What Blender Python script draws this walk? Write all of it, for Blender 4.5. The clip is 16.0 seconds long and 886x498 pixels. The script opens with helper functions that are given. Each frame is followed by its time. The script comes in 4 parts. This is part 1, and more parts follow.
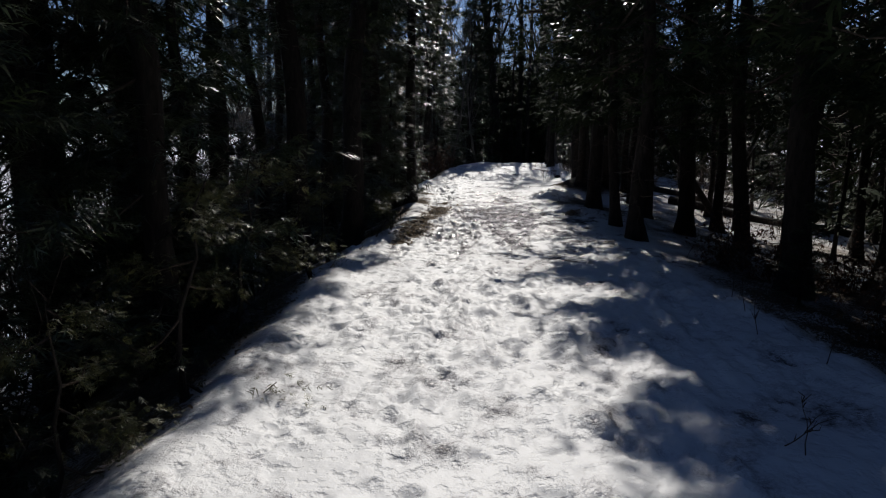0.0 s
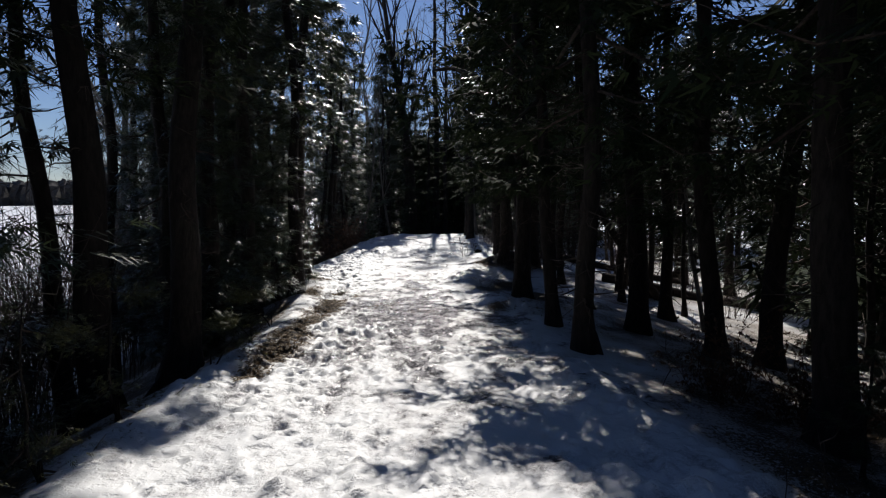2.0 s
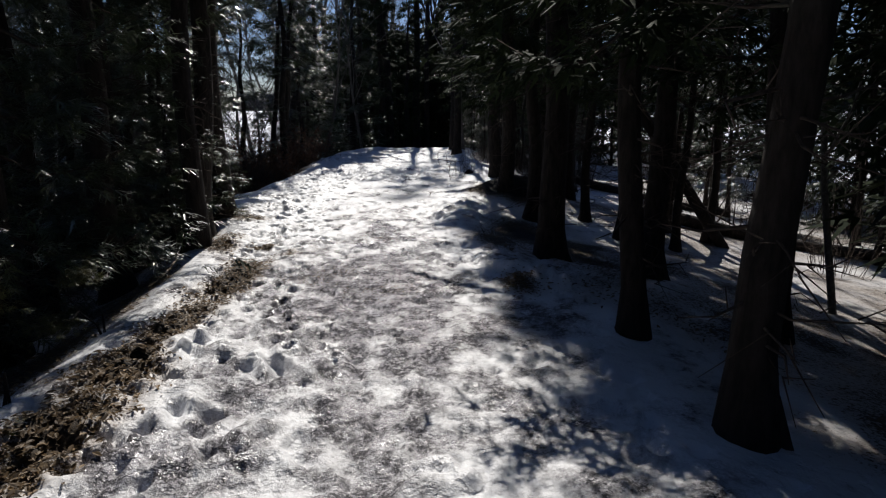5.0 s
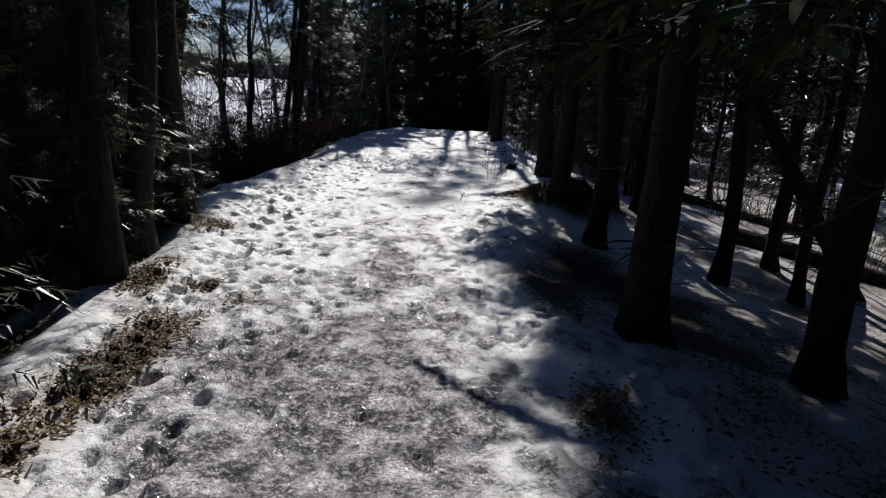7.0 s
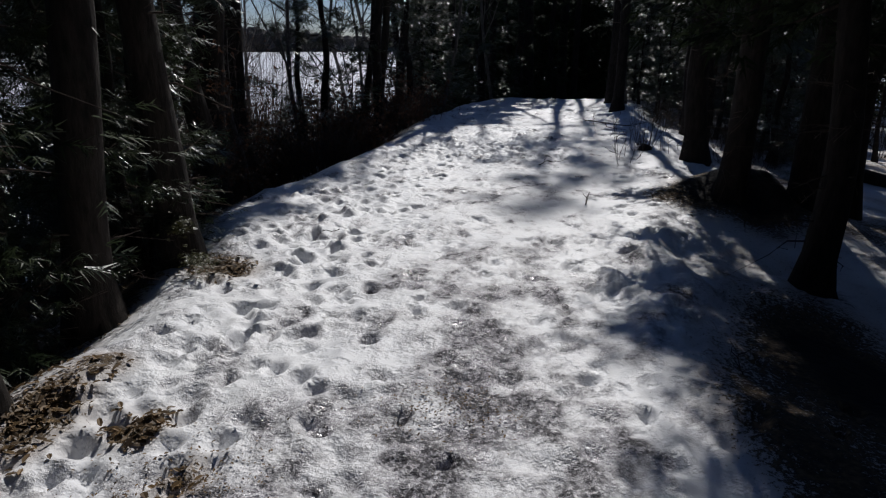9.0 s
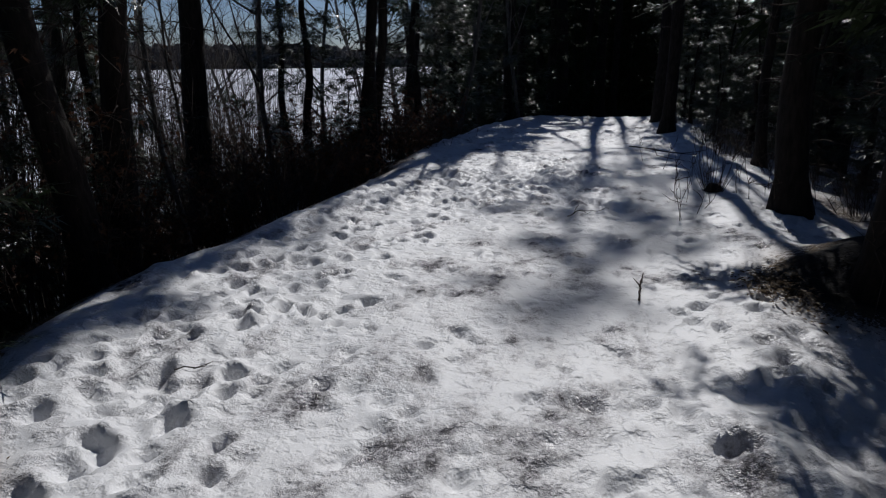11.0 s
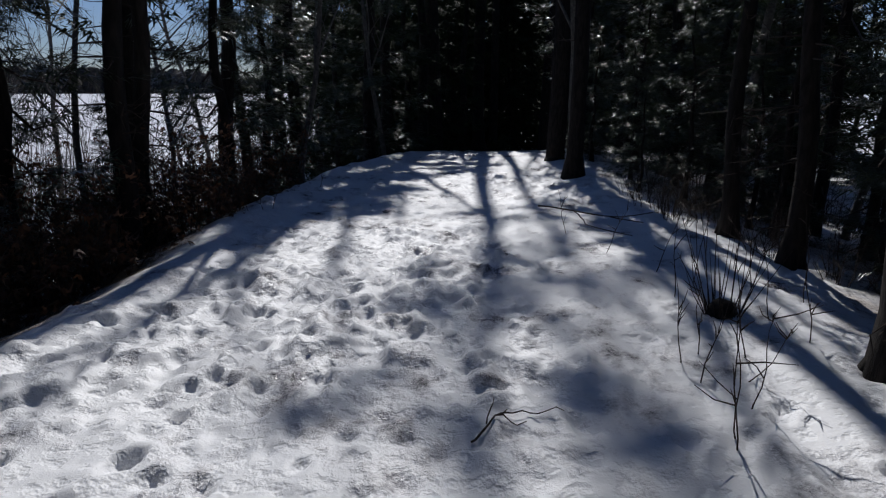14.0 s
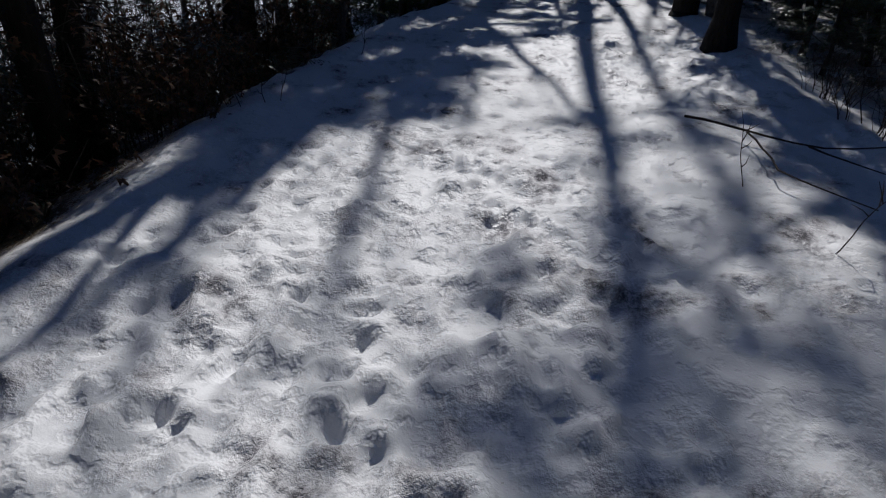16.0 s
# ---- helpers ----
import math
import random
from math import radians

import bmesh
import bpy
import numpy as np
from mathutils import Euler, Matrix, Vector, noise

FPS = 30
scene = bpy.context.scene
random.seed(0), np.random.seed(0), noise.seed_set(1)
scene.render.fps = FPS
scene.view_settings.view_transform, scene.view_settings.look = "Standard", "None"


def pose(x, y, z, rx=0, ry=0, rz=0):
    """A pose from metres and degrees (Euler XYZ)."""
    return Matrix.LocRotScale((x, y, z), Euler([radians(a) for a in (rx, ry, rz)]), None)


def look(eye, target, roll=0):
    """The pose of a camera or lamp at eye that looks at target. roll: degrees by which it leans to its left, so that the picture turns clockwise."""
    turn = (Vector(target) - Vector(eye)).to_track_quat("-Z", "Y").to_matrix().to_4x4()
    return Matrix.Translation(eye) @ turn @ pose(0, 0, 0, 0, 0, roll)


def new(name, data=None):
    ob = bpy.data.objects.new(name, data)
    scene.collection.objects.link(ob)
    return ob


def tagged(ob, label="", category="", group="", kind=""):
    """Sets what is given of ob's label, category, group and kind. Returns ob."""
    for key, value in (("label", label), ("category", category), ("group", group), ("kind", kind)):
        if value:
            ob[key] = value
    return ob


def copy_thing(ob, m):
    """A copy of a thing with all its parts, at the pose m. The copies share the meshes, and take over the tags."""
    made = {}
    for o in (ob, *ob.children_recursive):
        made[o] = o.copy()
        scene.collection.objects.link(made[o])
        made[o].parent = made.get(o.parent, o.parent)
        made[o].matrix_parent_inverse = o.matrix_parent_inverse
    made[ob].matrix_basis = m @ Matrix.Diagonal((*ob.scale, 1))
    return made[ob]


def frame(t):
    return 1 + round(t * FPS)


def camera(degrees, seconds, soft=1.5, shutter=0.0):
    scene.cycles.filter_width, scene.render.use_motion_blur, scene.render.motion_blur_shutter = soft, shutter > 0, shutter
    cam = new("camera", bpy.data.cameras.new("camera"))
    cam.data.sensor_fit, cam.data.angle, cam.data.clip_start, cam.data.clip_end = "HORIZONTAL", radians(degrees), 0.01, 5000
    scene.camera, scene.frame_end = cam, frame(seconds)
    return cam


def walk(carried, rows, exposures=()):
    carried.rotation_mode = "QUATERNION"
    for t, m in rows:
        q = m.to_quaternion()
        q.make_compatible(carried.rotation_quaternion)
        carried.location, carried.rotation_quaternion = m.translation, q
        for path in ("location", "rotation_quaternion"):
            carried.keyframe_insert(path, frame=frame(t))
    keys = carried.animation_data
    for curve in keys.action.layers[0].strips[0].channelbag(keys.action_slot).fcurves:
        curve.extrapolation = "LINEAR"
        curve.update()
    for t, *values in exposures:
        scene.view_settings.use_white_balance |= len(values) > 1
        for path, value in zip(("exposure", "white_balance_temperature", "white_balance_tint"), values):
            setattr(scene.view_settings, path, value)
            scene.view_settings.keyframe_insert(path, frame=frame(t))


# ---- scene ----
cam = camera(70.4, 16.0, 1.2)
METRES, EYE, TILT, LEAN, TURN = 19.2, 1.5, -10.7, 0.0, 0.0
ROWS = [
    (0.0, 0.0, 0.0, 0.0, 0.0, -0.0, 0.0),
    (0.5, 0.0072, 0.0316, 0.0062, -0.9, -0.82, -0.38),
    (1.0, 0.013, 0.0627, 0.0135, -6.32, -2.21, 0.09),
    (1.5, 0.0201, 0.0956, 0.0217, -7.06, 4.62, -0.66),
    (2.0, 0.0242, 0.126, 0.0282, -6.87, 5.96, 1.84),
    (2.5, 0.0278, 0.1582, 0.032, -6.81, 2.89, 2.32),
    (3.0, 0.0306, 0.1906, 0.0386, -5.87, 1.82, 1.72),
    (3.5, 0.0321, 0.2217, 0.0439, -9.65, 1.36, 1.86),
    (6.0, 0.057, 0.3746, 0.0682, -5.09, -5.34, 1.45),
    (6.5, 0.061, 0.4044, 0.074, 0.23, -6.35, 0.37),
    (7.0, 0.064, 0.4336, 0.0811, -5.7, -4.03, -1.81),
    (7.5, 0.0642, 0.4634, 0.0852, -2.68, -3.77, 0.04),
    (8.0, 0.0655, 0.4939, 0.0899, -0.74, -4.89, -1.27),
    (8.5, 0.0674, 0.5243, 0.094, 1.29, -6.03, -0.94),
    (9.0, 0.0686, 0.5559, 0.1011, 3.56, -7.06, -0.61),
    (11.5, 0.0853, 0.706, 0.1233, 6.85, -5.71, -0.73),
    (12.0, 0.0869, 0.7374, 0.1268, 0.86, -7.57, 2.16),
    (12.5, 0.0881, 0.7698, 0.134, -4.21, -2.06, 1.23),
    (13.0, 0.0889, 0.7995, 0.1396, -9.98, -1.35, 2.41),
    (13.5, 0.0913, 0.831, 0.1458, -5.23, -0.62, 1.96),
    (14.0, 0.0922, 0.861, 0.1513, -4.26, -3.53, 0.77),
    (14.5, 0.0959, 0.8917, 0.1565, -3.08, -8.33, 2.09),
    (15.0, 0.0944, 0.9203, 0.1632, 0.63, -9.51, -2.34),
    (15.5, 0.0947, 0.9476, 0.1685, 2.39, -14.17, -2.38),
    (16.0, 0.095, 0.9766, 0.1754, 2.46, -18.16, -1.29),
]
walk(cam, [(t, pose(0, 0, EYE, TILT, LEAN, TURN) @ pose(METRES * x, METRES * y, METRES * z, 90 + pitch, roll, yaw)) for t, x, y, z, yaw, pitch, roll in ROWS],
     exposures=[(0.0, -0.30, 6200, 10), (1.0, -0.14, 6200, 10), (2.0, 0.08, 6200, 10), (3.0, 0.02, 6200, 10), (3.5, 0.06, 6200, 10), (7.0, -0.17, 6100, 11), (9.0, -0.44, 5950, 11), (11.5, -0.66, 5840, 11), (12.2, -0.62, 5820, 11), (13.0, -0.36, 5840, 11), (14.5, -0.30, 5850, 11), (15.5, -0.5, 5850, 11), (16.0, -0.5, 5850, 11)])

# ---- light ----
SUN_AZ, SUN_EL = 7.0, 41.0          # degrees east of +y, above the horizon
world = bpy.data.worlds.new("world")
scene.world = world
world.use_nodes = True
wn, wl = world.node_tree.nodes, world.node_tree.links
sky = wn.new("ShaderNodeTexSky")
sky.sky_type = "NISHITA"
sky.sun_disc = False
sky.sun_elevation = radians(SUN_EL)
sky.sun_rotation = radians(SUN_AZ)
sky.air_density, sky.dust_density, sky.ozone_density = 1.0, 0.1, 1.6
wn["Background"].inputs["Strength"].default_value = 0.05
tint = wn.new("ShaderNodeMix")
tint.data_type, tint.blend_type = "RGBA", "MULTIPLY"
tint.inputs[0].default_value = 1.0
tint.inputs[7].default_value = (0.90, 0.96, 1.20, 1)      # clear, cold late-winter air
wl.new(sky.outputs[0], tint.inputs[6])
wl.new(tint.outputs[2], wn["Background"].inputs["Color"])

sun_data = bpy.data.lights.new("sun", "SUN")
sun_data.energy, sun_data.angle, sun_data.color = 4.4, radians(0.6), (1.0, 0.93, 0.83)
sun = new("sun", sun_data)
sun_way = Vector((math.sin(radians(SUN_AZ)) * math.cos(radians(SUN_EL)),
                  math.cos(radians(SUN_AZ)) * math.cos(radians(SUN_EL)), math.sin(radians(SUN_EL))))
sun.matrix_world = look(sun_way * 60, (0, 0, 0))


# ---- materials ----
def material(name):
    m = bpy.data.materials.new(name)
    m.use_nodes = True
    return m, m.node_tree.nodes, m.node_tree.links, m.node_tree.nodes["Principled BSDF"]


def noise_node(nt, links, scale, detail=4.0, rough=0.55, coord=None, stretch=None):
    if coord is None:
        coord = nt.new("ShaderNodeTexCoord").outputs["Object"]
    if stretch:
        mp = nt.new("ShaderNodeMapping")
        mp.inputs["Scale"].default_value = stretch
        links.new(coord, mp.inputs["Vector"])
        coord = mp.outputs[0]
    n = nt.new("ShaderNodeTexNoise")
    n.inputs["Scale"].default_value, n.inputs["Detail"].default_value, n.inputs["Roughness"].default_value = scale, detail, rough
    links.new(coord, n.inputs["Vector"])
    return n.outputs["Fac"]


def ramp(nt, links, fac, stops):
    r = nt.new("ShaderNodeValToRGB")
    els = r.color_ramp.elements
    while len(els) < len(stops):
        els.new(0.5)
    for e, (p, c) in zip(els, stops):
        e.position = p
        e.color = (*c, 1) if not isinstance(c, float) else (c, c, c, 1)
    links.new(fac, r.inputs[0])
    return r.outputs[0]


def mixed(nt, links, fac, a, b, mode="MIX"):
    n = nt.new("ShaderNodeMix")
    n.data_type, n.blend_type = "RGBA", mode
    for sock, v in ((n.inputs[0], fac), (n.inputs[6], a), (n.inputs[7], b)):
        if isinstance(v, (int, float)):
            sock.default_value = v
        elif isinstance(v, tuple):
            sock.default_value = (*v, 1)
        else:
            links.new(v, sock)
    return n.outputs[2]


def calc(nt, links, op, a, b=0.0, clamp=False):
    n = nt.new("ShaderNodeMath")
    n.operation, n.use_clamp = op, clamp
    for sock, v in ((n.inputs[0], a), (n.inputs[1], b)):
        if isinstance(v, (int, float)):
            sock.default_value = v
        else:
            links.new(v, sock)
    return n.outputs[0]


def bump(nt, links, height, strength, distance, shader, under=None):
    b = nt.new("ShaderNodeBump")
    b.inputs["Strength"].default_value, b.inputs["Distance"].default_value = strength, distance
    links.new(height, b.inputs["Height"])
    if under is not None:
        links.new(under, b.inputs["Normal"])
    links.new(b.outputs[0], shader.inputs["Normal"])
    return b.outputs[0]


def ground_material():
    """Old snow: smooth white crust, grey icy patches of coarse wet grains with grit, and bare litter."""
    m, nt, ln, bs = material("old_snow")
    att = {}
    for key in ("litter", "grime"):
        a = nt.new("ShaderNodeAttribute")
        a.attribute_name = key
        att[key] = a.outputs["Fac"]
    big = noise_node(nt, ln, 1.3, 5)
    patch = noise_node(nt, ln, 2.6, 7, 0.62, stretch=(1.0, 0.7, 1.0))
    mid = noise_node(nt, ln, 9.0, 5, 0.62)
    clod = noise_node(nt, ln, 30.0, 4, 0.65)
    grain = noise_node(nt, ln, 62.0, 2, 0.85)
    snow = ramp(nt, ln, big, [(0.3, (0.76, 0.765, 0.78)), (0.7, (0.88, 0.88, 0.88))])
    clump = noise_node(nt, ln, 6.5, 5, 0.6)
    wet = calc(nt, ln, "ADD", calc(nt, ln, "MULTIPLY", patch, 1.15), calc(nt, ln, "MULTIPLY", mid, 0.35))
    wet = calc(nt, ln, "SUBTRACT", wet, 0.25)
    wet = calc(nt, ln, "ADD", wet, calc(nt, ln, "MULTIPLY", att["grime"], 0.36))
    icy = ramp(nt, ln, wet, [(0.50, 0.0), (0.75, 1.0)])
    grey = ramp(nt, ln, grain, [(0.36, (0.17, 0.16, 0.178)), (0.47, (0.46, 0.43, 0.455)), (0.57, (0.88, 0.86, 0.88))])
    base = mixed(nt, ln, calc(nt, ln, "MULTIPLY", icy, 0.88), snow, grey)
    grit = calc(nt, ln, "ADD", calc(nt, ln, "MULTIPLY", grain, 0.5), calc(nt, ln, "MULTIPLY", clod, 0.5))
    gritm = ramp(nt, ln, grit, [(0.45, 0.0), (0.51, 1.0)])
    dark = calc(nt, ln, "MULTIPLY", gritm, calc(nt, ln, "MULTIPLY", ramp(nt, ln, wet, [(0.56, 0.0), (0.72, 0.95)]), ramp(nt, ln, clump, [(0.40, 0.0), (0.52, 1.0)])))
    base = mixed(nt, ln, dark, base, (0.05, 0.047, 0.05))
    base = mixed(nt, ln, ramp(nt, ln, att["litter"], [(0.05, 0.0), (0.40, 0.6)]), base, (0.30, 0.23, 0.17))
    soil = ramp(nt, ln, clod, [(0.3, (0.018, 0.013, 0.009)), (0.5, (0.06, 0.042, 0.025)), (0.68, (0.16, 0.11, 0.058))])
    lm = calc(nt, ln, "ADD", att["litter"], calc(nt, ln, "MULTIPLY", calc(nt, ln, "ADD", calc(nt, ln, "SUBTRACT", clod, 0.5), calc(nt, ln, "SUBTRACT", grain, 0.5)), 1.15))
    lmask = ramp(nt, ln, lm, [(0.40, 0.0), (0.60, 1.0)])
    soil = mixed(nt, ln, ramp(nt, ln, att["litter"], [(0.85, 0.0), (1.0, 1.0)]), soil, (0.012, 0.009, 0.007))     # dark soil taken near black where litter is densest, painting its shade
    base = mixed(nt, ln, lmask, base, soil)
    ln.new(base, bs.inputs["Base Color"])
    rough = mixed(nt, ln, icy, (0.52, 0.52, 0.52), (0.14, 0.14, 0.14))
    rough = mixed(nt, ln, lmask, rough, (0.85, 0.85, 0.85))
    ln.new(rough, bs.inputs["Roughness"])
    bs.inputs["Specular IOR Level"].default_value = 0.3
    pock = ramp(nt, ln, noise_node(nt, ln, 13.0, 3, 0.5), [(0.30, 0.0), (0.50, 1.0)])
    n0 = bump(nt, ln, pock, 0.5, 0.015, bs)
    n1 = bump(nt, ln, mid, 0.28, 0.025, bs, n0)
    n2 = bump(nt, ln, clod, 0.12, 0.012, bs, n1)
    coarse = calc(nt, ln, "MULTIPLY", grain, calc(nt, ln, "ADD", calc(nt, ln, "MULTIPLY", icy, 1.0), 0.07))
    bump(nt, ln, coarse, 1.0, 0.013, bs, n2)
    return m


def bark_material(name, dark, light, up=0.25, moss=(0.16, 0.17, 0.13)):
    m, nt, ln, bs = material(name)
    ridge = noise_node(nt, ln, 26.0, 6, 0.65, stretch=(1, 1, up))
    patch = noise_node(nt, ln, 2.2, 4)
    info = nt.new("ShaderNodeObjectInfo").outputs["Random"]
    col = ramp(nt, ln, ridge, [(0.35, dark), (0.65, light)])
    lichen = mixed(nt, ln, ramp(nt, ln, patch, [(0.55, 0.0), (0.75, 0.45)]), col, moss)
    shade = calc(nt, ln, "MULTIPLY_ADD", info, 0.4)
    nt[shade.node.name].inputs[2].default_value = 0.8
    out = nt.new("ShaderNodeVectorMath")
    out.operation = "SCALE"
    ln.new(lichen, out.inputs[0])
    ln.new(shade, out.inputs[3])
    ln.new(out.outputs[0], bs.inputs["Base Color"])
    bs.inputs["Roughness"].default_value = 0.9
    bs.inputs["Specular IOR Level"].default_value = 0.2
    bump(nt, ln, ridge, 0.8, 0.02, bs)
    return m


def leaf_material(name, lo, hi, through_light, rough=0.42, gloss=0.5):
    m, nt, ln, bs = material(name)
    isl = nt.new("ShaderNodeNewGeometry").outputs["Random Per Island"]
    clump = noise_node(nt, ln, 1.7, 3)
    f = calc(nt, ln, "ADD", calc(nt, ln, "MULTIPLY", isl, 0.6), calc(nt, ln, "MULTIPLY", clump, 0.4))
    col = ramp(nt, ln, f, [(0.15, lo), (0.85, hi)])
    ln.new(col, bs.inputs["Base Color"])
    bs.inputs["Roughness"].default_value = rough
    bs.inputs["Specular IOR Level"].default_value = gloss
    tr = nt.new("ShaderNodeBsdfTranslucent")
    ln.new(col, tr.inputs["Color"])
    mx = nt.new("ShaderNodeMixShader")
    mx.inputs[0].default_value = through_light
    ln.new(bs.outputs[0], mx.inputs[1])
    ln.new(tr.outputs[0], mx.inputs[2])
    ln.new(mx.outputs[0], nt["Material Output"].inputs["Surface"])
    return m


M_GROUND = ground_material()
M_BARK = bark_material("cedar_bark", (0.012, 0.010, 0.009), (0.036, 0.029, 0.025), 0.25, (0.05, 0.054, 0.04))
M_BARK_GREY = bark_material("grey_bark", (0.06, 0.055, 0.05), (0.17, 0.155, 0.14), 0.6)
M_BARK_PALE = bark_material("pale_bark", (0.16, 0.145, 0.13), (0.36, 0.33, 0.30), 1.5)
M_TWIG = bark_material("twig_bark", (0.035, 0.026, 0.022), (0.09, 0.068, 0.055), 1.0)
M_CEDAR = leaf_material("cedar_sprays", (0.020, 0.034, 0.012), (0.052, 0.070, 0.027), 0.08, 0.35, 0.5)
# darker, less glossy copy of the cedar sprays for crowns standing in shade
M_SHADE_DULLED = leaf_material("shade_dulled_sprays", (0.016, 0.026, 0.012), (0.040, 0.054, 0.024), 0.03, 0.75, 0.08)
M_YELLOWED = leaf_material("yellowed_sprays", (0.05, 0.06, 0.018), (0.13, 0.12, 0.04), 0.25)
M_RUST = leaf_material("dead_leaves_on_twigs", (0.06, 0.026, 0.014), (0.15, 0.075, 0.04), 0.25, 0.6, 0.3)
M_LITTER = leaf_material("fallen_leaves", (0.035, 0.022, 0.012), (0.26, 0.17, 0.08), 0.15, 0.6, 0.3)
M_FAR = leaf_material("far_woods", (0.035, 0.034, 0.034), (0.085, 0.078, 0.074), 0.0, 0.9, 0.1)


# ---- mesh helpers ----
class Buf:
    """Collects verts and faces of one mesh."""

    def __init__(self):
        self.v, self.f, self.n = [], [], 0

    def add(self, verts, faces):
        self.v.append(np.asarray(verts, float).reshape(-1, 3))
        self.f += [[i + self.n for i in f] for f in faces]
        self.n += len(self.v[-1])

    def mesh(self, name, mat, smooth=True):
        me = bpy.data.meshes.new(name)
        me.from_pydata(np.concatenate(self.v).tolist(), [], self.f)
        me.materials.append(mat)
        if smooth:
            me.polygons.foreach_set("use_smooth", [True] * len(me.polygons))
        me.update()
        return me


def part(name, buf, mat, parent, label="", smooth=True):
    ob = new(name, buf.mesh(name, mat, smooth))
    ob.parent = parent
    if label:
        ob["label"] = label
    return ob


def tube(buf, pts, radii, sides, rng=None, rough=0.0):
    """A tapered limb along pts."""
    pts = np.asarray(pts, float)
    n = len(pts)
    tang = np.gradient(pts, axis=0)
    tang /= np.linalg.norm(tang, axis=1)[:, None] + 1e-9
    ref = np.array([1.0, 0.13, 0.07]) if abs(tang[0][0]) < 0.8 else np.array([0.1, 1.0, 0.1])
    u = np.cross(tang, ref)
    u /= np.linalg.norm(u, axis=1)[:, None]
    w = np.cross(tang, u)
    ang = np.arange(sides) * 2 * math.pi / sides
    rr = np.asarray(radii, float)[:, None] * np.ones(sides)
    if rough and rng is not None:
        ridge = rng.uniform(-1, 1, sides)
        rr = rr * (1 + rough * (0.6 * ridge[None, :] + 0.6 * rng.uniform(-1, 1, (n, sides))))
    ring = pts[:, None] + rr[..., None] * (np.cos(ang)[None, :, None] * u[:, None] + np.sin(ang)[None, :, None] * w[:, None])
    faces = []
    for i in range(n - 1):
        for k in range(sides):
            a, b = i * sides + k, i * sides + (k + 1) % sides
            faces.append((a, b, b + sides, a + sides))
    faces.append(tuple(range((n - 1) * sides, n * sides)))
    buf.add(ring.reshape(-1, 3), faces)


def sprays(buf, origin, way, size, rng, fingers=7, width=0.16, droop=0.35):
    """Flat lacy fans of scale foliage: thin pointed fingers along a short stem."""
    origin, way = np.asarray(origin), np.asarray(way)
    n = len(origin)
    way = way / (np.linalg.norm(way, axis=1)[:, None] + 1e-9)
    side = np.cross(way, np.array([0, 0, 1.0]) + rng.normal(0, 0.45, (n, 3)))
    side /= np.linalg.norm(side, axis=1)[:, None] + 1e-9
    nor = np.cross(side, way)
    size = np.asarray(size)[:, None]
    tri = []
    for k in range(fingers):
        along = (k // 2) / max(1, fingers // 2) * 0.75
        sgn = 0 if k == fingers - 1 else (1 if k % 2 else -1)
        d = way * (1.0 if sgn == 0 else 0.75) + side * sgn * 0.8
        d = d + rng.normal(0, 0.13, (n, 3))
        length = size * (0.95 if sgn == 0 else 0.62 * (1 - 0.35 * along)) * rng.uniform(0.7, 1.15, (n, 1))
        base = origin + way * size * along * (0 if sgn == 0 else 1)
        across = np.cross(d, nor)
        across /= np.linalg.norm(across, axis=1)[:, None] + 1e-9
        tip = base + d * length - np.array([0, 0, 1.0]) * length * droop * rng.uniform(0.3, 1, (n, 1))
        wd = length * width * (0.6 if sgn == 0 else 1)
        low = base + d * length * 0.12
        tri.append(np.stack([low + across * wd, tip, low - across * wd], 1))
    v = np.concatenate(tri)
    q = np.arange(len(v) * 3).reshape(-1, 3)
    buf.add(v.reshape(-1, 3), q.tolist())


def trunk_line(height, rng, sway=0.10, step=0.35):
    n = max(6, int(height / step))
    z = np.linspace(0, 1, n)
    ph = rng.uniform(0, 6.28, 4)
    x = sway * (np.sin(z * 3.1 + ph[0]) - math.sin(ph[0])) + 0.03 * np.sin(z * 19 + ph[1])
    y = sway * (np.sin(z * 2.7 + ph[2]) - math.sin(ph[2])) + 0.03 * np.sin(z * 17 + ph[3])
    return np.stack([x, y, z * height], 1)


def trunk_radii(line, dia):
    h = line[:, 2] / line[-1, 2]
    z = line[:, 2]
    return dia / 2 * ((1 - h) ** 0.8 * 0.95 + 0.05) * (1 + 0.55 * np.exp(-z / 0.16))


